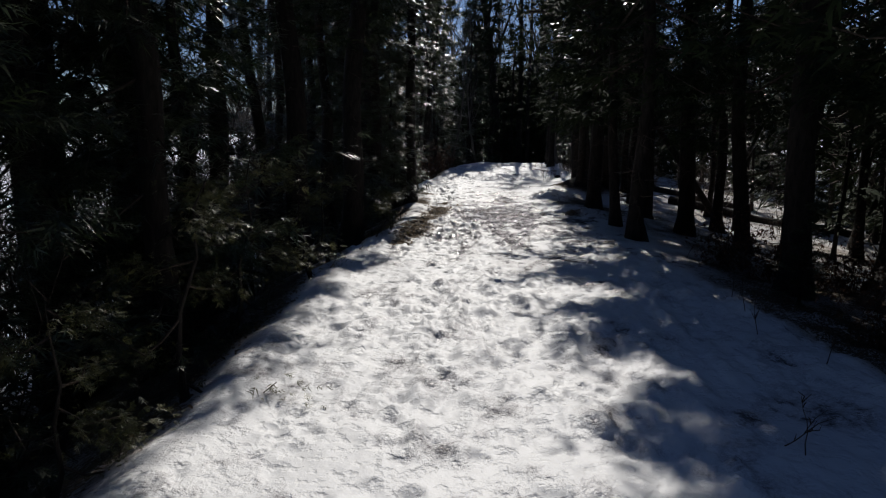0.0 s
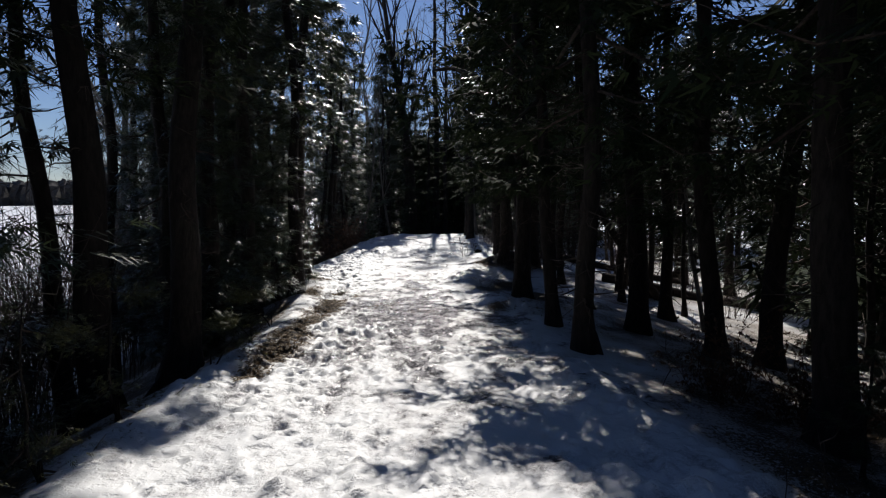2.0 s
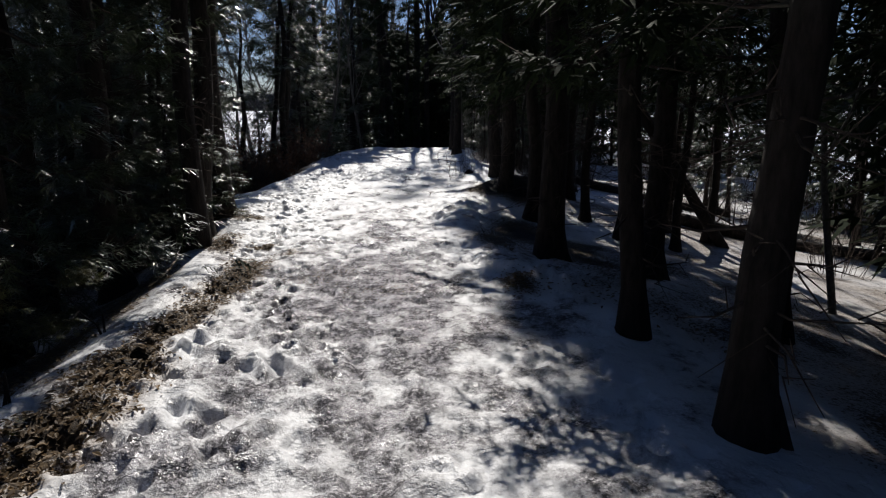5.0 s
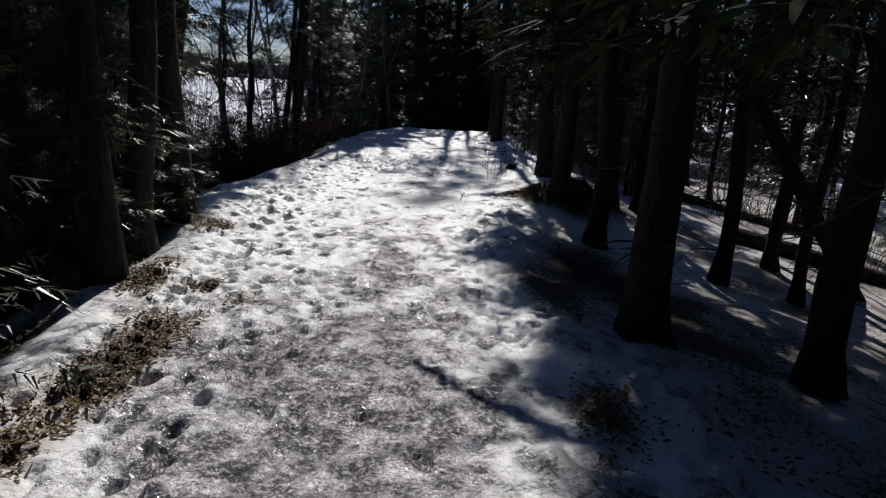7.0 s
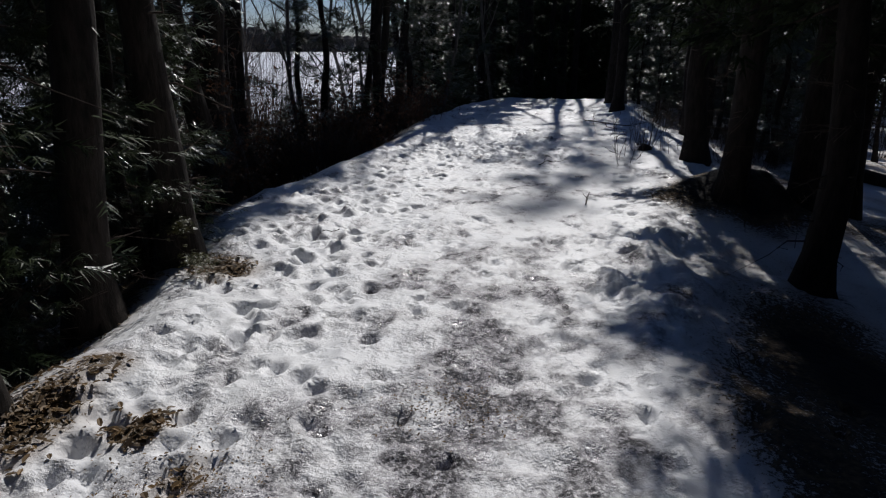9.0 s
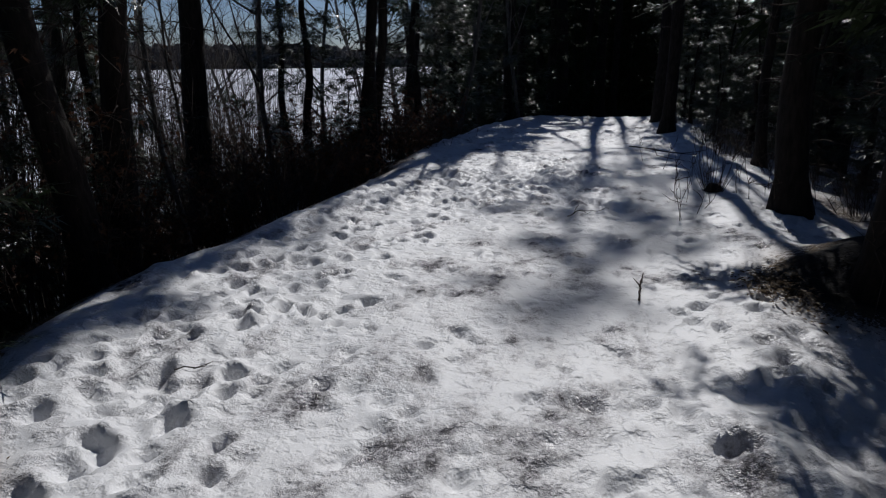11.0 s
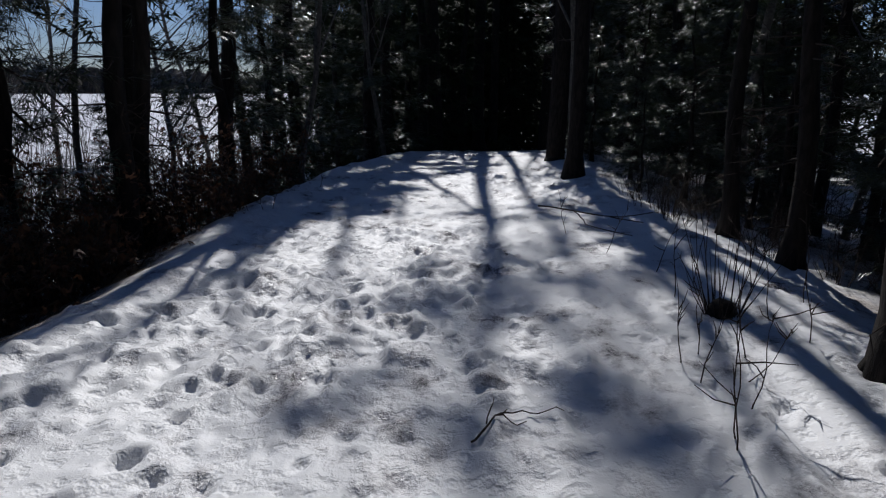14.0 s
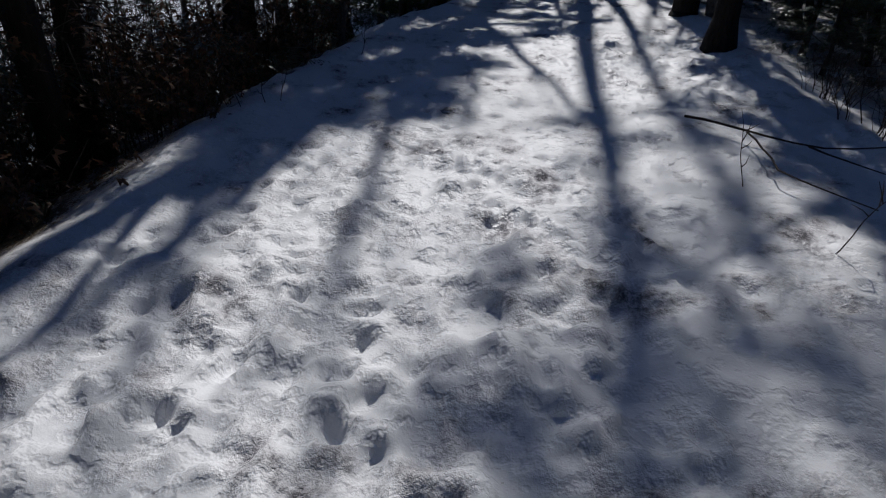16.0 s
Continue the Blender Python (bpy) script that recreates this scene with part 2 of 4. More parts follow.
def conifer(name, label, height, dia, crown_base, reach, n_sprays, seed, spray=0.17, dead=26, mat=None, sides=12, fingers=5, width=0.13):
    """A white cedar or spruce: trunk, limbs, dead twigs low down, and a lacy crown."""
    rng = np.random.default_rng(seed)
    thing = new(name)
    line = trunk_line(height, rng)
    b = Buf()
    line2 = np.vstack([line[0] + [0, 0, -0.35], line])
    rad = trunk_radii(line, dia)
    tube(b, line2, np.concatenate([[rad[0] * 1.25], rad]), sides, rng, 0.10)
    for k in range(5):                                   # root flare
        a = k * 1.257 + rng.uniform(-0.4, 0.4)
        d = np.array([math.cos(a), math.sin(a), 0])
        tube(b, [d * dia * 0.25 + [0, 0, 0.22], d * dia * 0.62 + [0, 0, 0.03], d * dia * 1.25 + [0, 0, -0.16]],
             [dia * 0.2, dia * 0.17, dia * 0.05], 6)
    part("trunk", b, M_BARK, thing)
    limbs, dead_b, leaves = Buf(), Buf(), Buf()
    n_limb = int((height - crown_base) * 6)
    o, w = [], []
    for k in range(n_limb):
        f = (k + rng.uniform(0, 1)) / n_limb
        z = crown_base + (height - crown_base) * f ** 1.1
        at = np.array([np.interp(z, line[:, 2], line[:, i]) for i in range(3)])
        a = k * 2.4 + rng.uniform(-0.5, 0.5)
        prof = reach * (1 - f) ** 0.75 * min(1.0, 0.55 + f * 3.0) + 0.12
        length = prof * rng.uniform(0.55, 1.15)
        d = np.array([math.cos(a), math.sin(a), 0.0])
        s = np.linspace(0, 1, 4)
        dip = -0.28 * np.sin(s * math.pi * 0.8) + 0.16 * s ** 2
        pts = at + d * (length * s)[:, None] + np.array([0, 0, 1.0]) * (length * dip)[:, None]
        pts[1:] += rng.normal(0, 0.03, (3, 3))
        tube(limbs, pts, np.linspace(0.006 + 0.011 * length, 0.003, 4), 3)
        m = max(3, int(n_sprays / n_limb * rng.uniform(0.5, 1.5)))
        t = rng.uniform(0.12, 1.0, m) ** 0.8
        q = np.stack([np.interp(t, s, pts[:, i]) for i in range(3)], 1)
        out = d + rng.normal(0, 0.65, (m, 3)) * np.array([1, 1, 0.35]) + np.array([0, 0, -0.12])
        q = q + out * (rng.uniform(0, 0.28, m) * (0.35 + 0.65 * length))[:, None] + rng.normal(0, 0.04, (m, 3))
        o.append(q)
        w.append(out)
    o, w = np.concatenate(o), np.concatenate(w)
    size = spray * rng.uniform(0.6, 1.35, len(o)) * np.clip(1 + 0.22 * (o[:, 2] - 3.4), 1.0, 1.65)
    sprays(leaves, o, w, size, rng, fingers, width)
    tagged(part("branchwood", limbs, M_TWIG, thing), kind="stuff")
    tagged(part("crown", leaves, mat or M_CEDAR, thing, smooth=False), kind="stuff")
    if dead:
        for k in range(dead):
            z = rng.uniform(0.35, crown_base + 0.5)
            at = np.array([np.interp(z, line[:, 2], line[:, i]) for i in range(3)])
            a = rng.uniform(0, 6.28)
            ln = rng.uniform(0.15, 0.5)
            d = np.array([math.cos(a), math.sin(a), rng.uniform(-0.35, 0.2)])
            mid = at + d * ln * 0.5 + rng.normal(0, 0.04, 3)
            end = at + d * ln + np.array([0, 0, -0.12 * ln]) + rng.normal(0, 0.05, 3)
            tube(dead_b, [at, mid, end], [0.009, 0.006, 0.002], 4)
            for j in range(3):
                t = rng.uniform(0.3, 1)
                p = at + (end - at) * t
                e = p + (d + rng.normal(0, 0.8, 3)) * ln * 0.3
                tube(dead_b, [p, e], [0.004, 0.0015], 3)
        tagged(part("deadwood", dead_b, M_TWIG, thing), kind="stuff")
    return tagged(thing, label, "conifer tree", "trees along the path")


def grow(buf, at, d, length, radius, level, rng, sides=5, spread=0.6):
    """Bare wood, branch by branch."""
    n = 4 if level else 9
    pts, p, way = [at], np.array(at, float), np.array(d, float)
    for k in range(n - 1):
        way = way + rng.normal(0, 0.10, 3) + np.array([0, 0, 0.03])
        way /= np.linalg.norm(way)
        p = p + way * length / (n - 1)
        pts.append(p.copy())
    radii = np.linspace(radius, radius * 0.28, n)
    tube(buf, pts, radii, sides if level == 0 else 4 if level == 1 else 3)
    if level >= 3 or radius < 0.0025:
        return
    pts = np.array(pts)
    for k in range({0: 14, 1: 5, 2: 2}[level]):
        t = rng.uniform(0.25 if level == 0 else 0.15, 1.0)
        q = np.array([np.interp(t, np.linspace(0, 1, n), pts[:, i]) for i in range(3)])
        side = rng.normal(0, 1, 3)
        side -= way * side.dot(way)
        side /= np.linalg.norm(side)
        grow(buf, q, way * (1 - spread * 0.5) + side * spread + np.array([0, 0, 0.15]), length * rng.uniform(0.22, 0.45) * (1.15 - 0.5 * t),
             radius * 0.42 * (1.1 - 0.6 * t), level + 1, rng, sides, spread)


def bare_tree(name, label, height, dia, seed, mat, spread=0.6):
    rng = np.random.default_rng(seed)
    thing = new(name)
    b = Buf()
    tube(b, [[0, 0, -0.3], [0, 0, 0.02], [0, 0, 0.12]], [dia * 0.75, dia * 0.62, dia * 0.5], 9)
    part("root_collar", b, mat, thing)
    b = Buf()
    grow(b, (0, 0, 0.1), (0.04, 0.02, 1), height, dia / 2, 0, rng, 9, spread)
    tagged(part("wood", b, mat, thing), kind="stuff")
    return tagged(thing, label, "bare tree", "bare trees")


def brush(name, label, height, stems, reach, seed, mat, leaves=0, leaf_mat=None, category="shrub"):
    """A clump of thin stems, with some dead leaves where given."""
    rng = np.random.default_rng(seed)
    thing = new(name)
    b, lf = Buf(), Buf()
    tips = []
    for k in range(stems):
        a, r = rng.uniform(0, 6.28), reach * math.sqrt(rng.uniform(0, 1))
        base = np.array([math.cos(a) * r * 0.45, math.sin(a) * r * 0.45, -0.15])
        h = height * rng.uniform(0.45, 1.1)
        lean = np.array([math.cos(a), math.sin(a), 0]) * r * 0.6 + rng.normal(0, 0.08, 3)
        s = np.linspace(0, 1, 6)
        pts = base + np.outer(s ** 1.4, lean) + np.outer(s, [0, 0, h]) + np.vstack([[0, 0, 0], rng.normal(0, 0.02, (5, 3))])
        tube(b, pts, np.linspace(0.008, 0.002, 6) * rng.uniform(0.6, 1.4), 3)
        for j in range(5):
            t = rng.uniform(0.3, 1)
            q = np.array([np.interp(t, s, pts[:, i]) for i in range(3)])
            e = q + np.array([rng.normal(0, 0.16), rng.normal(0, 0.16), rng.uniform(0.04, 0.25)]) * (0.5 + height * 0.4)
            tube(b, [q, e], [0.004, 0.0012], 3)
            tips += [q, e, (q + e) / 2]
    tagged(part("stemwood", b, mat, thing), kind="stuff")
    if leaves:
        tips = np.array(tips)
        pick = tips[rng.integers(0, len(tips), leaves)] + rng.normal(0, 0.06, (leaves, 3))
        sprays(lf, pick, rng.normal(0, 1, (leaves, 3)) + [0, 0, -0.3], rng.uniform(0.035, 0.08, leaves), rng, 3, 0.3)
        tagged(part("foliage", lf, leaf_mat, thing, smooth=False), kind="stuff")
    return tagged(thing, label, category, "undergrowth")


# ---- ground ----
EDGE_Y = [-40, 0, 3, 7, 9, 11, 14, 16.5, 18, 19.5, 21, 24.5, 27, 30, 32, 36, 45]
EDGE_L = [-1.6, -1.4, -1.25, -1.15, -0.8, -0.6, -0.5, -0.95, -0.65, -0.3, 0.0, 0.3, 0.7, 1.8, 2.7, 4.2, 7.0]
EDGE_R = [2.3, 2.3, 2.4, 2.35, 2.5, 2.6, 2.4, 3.0, 3.5, 3.85, 4.3, 4.5, 4.7, 5.2, 5.8, 7.4, 10.0]


def hash2(i, j, seed):
    h = np.sin(i * 127.1 + j * 311.7 + seed * 74.7) * 43758.5453
    return h - np.floor(h)


def vnoise(x, y, seed=0):
    i, j = np.floor(x), np.floor(y)
    u, v = x - i, y - j
    u, v = u * u * (3 - 2 * u), v * v * (3 - 2 * v)
    a, b = hash2(i, j, seed), hash2(i + 1, j, seed)
    c, d = hash2(i, j + 1, seed), hash2(i + 1, j + 1, seed)
    return a + (b - a) * u + (c - a) * v + (a - b - c + d) * u * v - 0.5


def edges(y):
    return np.interp(y, EDGE_Y, EDGE_L), np.interp(y, EDGE_Y, EDGE_R)


def land(x, y):
    """Height of the bank and the land about it, without small dents."""
    l, r = edges(y)
    wob = 0.22 * vnoise(y * 1.1, y * 0 + 3.3, 5) + 0.12 * vnoise(y * 3.1, y * 0 + 1.3, 6)
    l, r = l + wob, r - wob
    z = np.interp(y, [-40, 0, 14, 30, 33, 40, 60], [0.15, 0.08, 0.0, 0.0, -0.25, -0.9, -1.3])
    dl, dr = np.maximum(l - x, 0), np.maximum(x - r, 0)
    fall_l = (1.9 + z) * (1 - np.exp(-(dl / 2.9) ** 1.35))
    fall_r = (1.45 + z) * (1 - np.exp(-(dr / 6.0) ** 1.3))
    rim = 0.05 * np.exp(-((x - l - 0.12) / 0.22) ** 2) + 0.04 * np.exp(-((x - r + 0.1) / 0.25) ** 2)
    near = np.exp(-np.maximum(np.abs(x - 2) - 12, 0) / 10) * np.exp(-np.maximum(np.abs(y - 15) - 40, 0) / 20)
    rol = near * (0.10 * vnoise(x * 0.35, y * 0.35, 1) + 0.05 * vnoise(x * 1.1, y * 0.9, 2)) * np.clip((dl + dr) * 0.8 + 0.45, 0, 2.2)
    return z - fall_l - fall_r + rim + rol


def height_at(x, y):
    return float(land(np.array([x], float), np.array([y], float))[0])


def spread_axis(lo, hi, step, far, growth=1.13):
    mid = list(np.arange(lo, hi, step))
    out, s, p = [], step, hi
    while p < far:
        out.append(p)
        s *= growth
        p += s
    inn, s, p = [], step, lo
    while p > -far:
        s *= growth
        p -= s
        inn.append(p)
    return np.array(inn[::-1] + mid + out)


GRID = {}


def ground_z(x, y):
    """Height of the finished snow, dents and all."""
    i = int(np.clip(np.searchsorted(GRID["x"], x) - 1, 0, len(GRID["x"]) - 2))
    j = int(np.clip(np.searchsorted(GRID["y"], y) - 1, 0, len(GRID["y"]) - 2))
    u = (x - GRID["x"][i]) / (GRID["x"][i + 1] - GRID["x"][i])
    v = (y - GRID["y"][j]) / (GRID["y"][j + 1] - GRID["y"][j])
    z = GRID["z"]
    return float((z[j, i] * (1 - u) + z[j, i + 1] * u) * (1 - v) + (z[j + 1, i] * (1 - u) + z[j + 1, i + 1] * u) * v)


def make_ground():
    rng = np.random.default_rng(11)
    xs, ys = spread_axis(-1.3, 4.6, 0.024, 2500, 1.15), spread_axis(2.2, 26.5, 0.028, 2500, 1.15)
    X, Y = np.meshgrid(xs, ys)
    Z = land(X, Y)
    L, R = edges(Y)
    onp = np.clip((X - L + 0.6) / 0.5, 0, 1) * np.clip((R + 1.6 - X) / 0.8, 0, 1) * np.clip((Y + 3) / 3, 0, 1) * np.clip((33 - Y) / 3, 0, 1)
    worn = np.clip(0.35 + 2.2 * vnoise(X * 0.9, Y * 0.6, 27) + 0.9 * vnoise(X * 2.3, Y * 1.7, 28) + 0.4 * np.clip((Y - 17) / 2, 0, 1), 0.12, 1.4)     # smooth crust to trodden lumps
    clods = np.maximum(vnoise(X * 7.5, Y * 5.6, 22) + 0.75 * vnoise(X * 15, Y * 12, 23), -0.1)
    melt = 0.5 - np.abs(vnoise(X * 4.3, Y * 3.0, 25)) * 2                                 # rounded hollows between thin ridges
    Z += onp * (0.045 * vnoise(X * 2.1, Y * 1.5, 21) + worn * (0.060 * clods + 0.034 * melt + 0.020 * vnoise(X * 26, Y * 22, 24)))
    # foot and paw prints, thickest along the lake side
    for k in range(2300):
        y = rng.uniform(1.5, 27)
        l, r = float(np.interp(y, EDGE_Y, EDGE_L)), float(np.interp(y, EDGE_Y, EDGE_R))
        u = rng.beta(1.2, 2.2) if k % 3 else rng.uniform(0, 1.05)
        if k % 7 == 0:
            u = rng.uniform(0.85, 1.15)
        x = l + 0.15 + (r - l) * u
        a = rng.normal(0, 0.5)
        sx, sy = rng.uniform(0.03, 0.055), rng.uniform(0.034, 0.07)
        dep = rng.uniform(0.015, 0.05) * (1.2 if u < 0.35 or u > 0.85 else 0.7)
        sharp = 1.5
        dep *= float(np.interp(y, [6, 10, 18, 22], [0.45, 1.0, 1.0, 0.55]))
        if k % 7 == 0 and y > 7:                              # deep crisp prints of boots and paws
            u = abs(rng.normal(0, 0.24)) if k % 3 else 0.92 + rng.normal(0, 0.1)
            x, sx, sy, dep, sharp = l + 0.3 + (r - l) * u, rng.uniform(0.034, 0.048), rng.uniform(0.038, 0.062), rng.uniform(0.035, 0.055) * float(np.interp(y, [6, 10, 18, 21], [0.5, 1.0, 1.0, 0.4])), 2.0
        elif k % 9 == 0 and u < 0.3:
            dep = -dep * 0.8                                  # kicked-up lumps
        i0, i1 = np.searchsorted(xs, (x - 0.4, x + 0.4))
        j0, j1 = np.searchsorted(ys, (y - 0.4, y + 0.4))
        dx, dy = X[j0:j1, i0:i1] - x, Y[j0:j1, i0:i1] - y
        p, q = dx * math.cos(a) + dy * math.sin(a), -dx * math.sin(a) + dy * math.cos(a)
        e = (p / sx) ** 2 + (q / sy) ** 2
        Z[j0:j1, i0:i1] += -dep * np.exp(-e ** sharp) + 0.2 * dep * np.exp(-((np.sqrt(e) - 1.6) / 0.45) ** 2)
    Z += 0.40 * np.exp(-((X - 3.95) / 0.5) ** 2 - ((Y - 17.25) / 0.5) ** 2) * (1 + 0.5 * vnoise(X * 5, Y * 5, 61))     # root mound, raised so its near side shades itself
    # where the snow has gone, plus litter put down for shade on the right
    def blob(cx, cy, rx, ry, turn=0.0):
        c, s = math.cos(turn), math.sin(turn)
        p, q = (X - cx) * c + (Y - cy) * s, -(X - cx) * s + (Y - cy) * c
        return np.exp(-((p / rx) ** 2 + (q / ry) ** 2))
    spots = 0.5 * vnoise(X * 1.3, Y * 1.0, 31) + 0.5 * vnoise(X * 3.7, Y * 2.9, 32)
    dl, dr = np.maximum(L - X, 0), np.maximum(X - R, 0)
    near = np.exp(-np.maximum(np.abs(X - 2) - 9, 0) / 4) * np.exp(-np.maximum(np.abs(Y - 15) - 30, 0) / 10)
    litter = near * np.clip(dl * 1.6, 0, 0.60) * np.clip((3.6 - dl) * 2, 0, 1)
    litter += near * np.clip(dr * 0.55 - 0.1, 0, 0.40) * np.clip((13.0 - Y) / 2, 0.75, 1)
    litter += near * np.clip(dr * 1.2 - 0.15, 0, 0.3) * np.clip((7.4 - Y) / 1.2, 0, 1)
    litter = litter + spots * 0.8 * np.clip(litter * 4, 0, 1)
    trail = np.interp(Y, [5.5, 7.5, 9.5, 10.7, 11.7, 12.7], [-0.8, -0.62, -0.42, -0.22, -0.07, -0.04])
    litter += 0.85 * np.exp(-((X - trail) / (0.19 + 0.24 * vnoise(Y * 1.7, Y * 0 + 0.5, 41))) ** 2) * np.clip((Y - 6.8) / 1.5, 0, 1) * np.clip((12.6 - Y) / 0.8, 0, 1) * np.clip(0.85 + 3.4 * spots, 0, 1.3)
    # blobs near (3.2, 12.6), (2.95, 13.6), (3.3, 14.2) darken snow for tree shade
    for cx, cy, rx, ry, amt in ((-0.42, 12.9, 0.16, 0.3, 0.8), (0.0, 12.9, 0.13, 0.14, 0.6), (-0.39, 14.7, 0.2, 0.22, 0.9), (0.3, 12.6, 0.1, 0.14, 0.5), (-0.36, 13.3, 0.12, 0.09, 0.6),
                                (3.36, 17.0, 0.32, 0.3, 0.85), (3.9, 17.1, 0.6, 0.6, 1.1), (3.3, 14.2, 0.5, 1.2, 0.45), (2.28, 11.0, 0.16, 0.3, 0.55), (2.9, 10.9, 0.5, 0.7, 0.3), (2.95, 13.6, 0.45, 0.8, 0.5), (2.5, 12.8, 0.22, 0.8, 0.72), (3.2, 12.6, 0.5, 0.9, 0.42)):
        litter += amt * blob(cx, cy, rx, ry)
    centre = 0.5 * (L + R) + 0.1
    grime = 0.02 + 0.5 * np.exp(-((Y - 10.0) / 2.4) ** 2) * np.exp(-((X - 1.0) / 1.2) ** 2) + 0.26 * np.exp(-((Y - 13.5) / 2.2) ** 2) * np.exp(-((X - 1.4) / 0.9) ** 2)
    # the thin blob at (0.9, 11.85) is a faint darker line across the path
    for cx, cy, rx, ry, amt in ((0.85, 11.65, 0.55, 0.4, 1.05), (1.2, 10.9, 0.45, 0.4, 0.8), (0.5, 10.6, 0.4, 0.4, 0.3), (2.1, 10.4, 0.25, 0.4, 0.3), (1.3, 13.1, 0.3, 0.3, 0.3), (0.9, 11.85, 0.6, 0.08, 0.3), (1.9, 17.6, 0.5, 0.5, 0.2)):
        grime += amt * blob(cx, cy, rx, ry)
    grime += 0.1 * blob(2.2, 21.0, 0.9, 2.2)
    grime += 0.12 * np.exp(-((X - centre) / 0.6) ** 2) + 0.25 * spots
    grime -= 0.25 * np.clip((Y - 17.2) / 1.5, 0, 1) + 0.2 * np.clip((7.0 - Y) / 1.5, 0, 1)
    GRID.update(x=xs, y=ys, z=Z, litter=litter)
    me = bpy.data.meshes.new("ground")
    ny, nx = X.shape
    me.vertices.add(nx * ny)
    me.vertices.foreach_set("co", np.stack([X, Y, Z], -1).ravel())
    a = (np.arange(ny - 1)[:, None] * nx + np.arange(nx - 1)[None, :]).ravel()
    q = np.stack([a, a + 1, a + 1 + nx, a + nx], 1).ravel()
    me.loops.add(len(q))
    me.loops.foreach_set("vertex_index", q)
    me.polygons.add(len(a))
    me.polygons.foreach_set("loop_start", np.arange(len(a)) * 4)
    me.polygons.foreach_set("use_smooth", np.ones(len(a), bool))
    for key, val in (("litter", litter), ("grime", grime)):
        at = me.attributes.new(key, "FLOAT", "POINT")
        at.data.foreach_set("value", np.clip(val, 0, 1).ravel())
    me.update(calc_edges=True)
    me.materials.append(M_GROUND)
    return tagged(new("ground", me), "old trodden snow with icy grey patches and leaf litter", "snow ground", kind="structure")


make_ground()


def far_woods():
    """The wooded shore across the frozen lake and the far forest: rows of small crowns."""
    rng = np.random.default_rng(5)
    b = Buf()
    for k in range(2600):
        a = rng.uniform(-math.pi, math.pi)
        d = rng.uniform(640, 760)
        x, y = 2 + d * math.sin(a), d * math.cos(a)
        h, w = rng.uniform(20, 25) * (1 + 0.25 * math.sin(a * 7) + 0.15 * math.sin(a * 17 + 1)), rng.uniform(6, 12)
        ring = []
        for lev, (hz, rw) in enumerate(((0, 0.8), (0.35, 1.0), (0.8, 0.8), (1.0, 0.3))):
            for s in range(6):
                t = s * 1.047 + lev * 0.5
                ring.append((x + w * rw * math.cos(t) * rng.uniform(0.75, 1.2), y + w * rw * math.sin(t) * rng.uniform(0.75, 1.2), -2.5 + h * hz * rng.uniform(0.94, 1.05)))
        f = [(l * 6 + s, l * 6 + (s + 1) % 6, l * 6 + 6 + (s + 1) % 6, l * 6 + 6 + s) for l in range(3) for s in range(6)] + [tuple(range(18, 24))]
        b.add(ring, f)
    return tagged(new("far_shore_woods", b.mesh("far_shore_woods", M_FAR, False)), "dark leafless woods along the far lake shore", "distant woods", kind="stuff")


far_woods()

# ---- trees ----
def put(thing, x, y, turn=0.0, scale=1.0, lean=(0, 0), sink=0.05):
    m = pose(x, y, height_at(x, y) - sink, lean[0], lean[1], 0) @ pose(0, 0, 0, 0, 0, turn) @ Matrix.Diagonal((scale, scale, scale, 1))
    ob = copy_thing(thing, m)
    ob.matrix_basis = m
    return ob


HIGH = "tall dark cedar with a bare lower trunk beside the snowy path"
LOW = "dense dark cedar with drooping green sprays beside the snowy path"
high = [conifer("cedar_tree", HIGH, h, d, cb, rc, ns, sd, 0.17, 26, M_SHADE_DULLED, 12, 4, 0.15) for h, d, cb, rc, ns, sd in
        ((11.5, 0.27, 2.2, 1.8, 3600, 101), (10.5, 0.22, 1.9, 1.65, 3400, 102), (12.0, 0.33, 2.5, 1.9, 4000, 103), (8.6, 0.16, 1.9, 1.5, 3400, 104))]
tall = [conifer("cedar_tree", "very tall cedar with a long bare trunk and high crown", h, d, cb, rc, ns, sd, 0.16, 14, M_SHADE_DULLED, 10, 4, 0.15) for h, d, cb, rc, ns, sd in
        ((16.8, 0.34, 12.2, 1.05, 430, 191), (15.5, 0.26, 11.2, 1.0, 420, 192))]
dead_pole = conifer("dead_pole", "thin dead cedar pole with broken twig stubs", 7.0, 0.11, 6.2, 0.3, 30, 194, 0.12, 34, None, 8)
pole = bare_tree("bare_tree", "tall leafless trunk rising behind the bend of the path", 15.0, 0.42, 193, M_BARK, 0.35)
SPARSE = "thin dark cedar with a sparse crown beside the snowy path"
sparse = [conifer("cedar_tree", SPARSE, h, d, cb, rc, ns, sd, 0.17, 26, M_SHADE_DULLED if sd == 106 else None) for h, d, cb, rc, ns, sd in
          ((9.0, 0.34, 3.2, 0.75, 1300, 106), (7.0, 0.16, 2.4, 0.6, 700, 107), (10.0, 0.26, 2.8, 0.78, 1500, 108))]
hooded = conifer("cedar_tree", "stout old cedar with a dense high crown beside the path", 8.2, 0.27, 2.2, 1.5, 4600, 109, 0.17, 26, M_SHADE_DULLED)
low = [conifer("cedar_tree", LOW, h, d, cb, rc, ns, sd, 0.14, 10, None, 12, 7, 0.075) for h, d, cb, rc, ns, sd in
       ((7.0, 0.24, 0.4, 1.0, 3300, 111), (8.5, 0.3, 0.8, 1.05, 3300, 112), (4.2, 0.13, 0.2, 0.8, 2000, 113))]
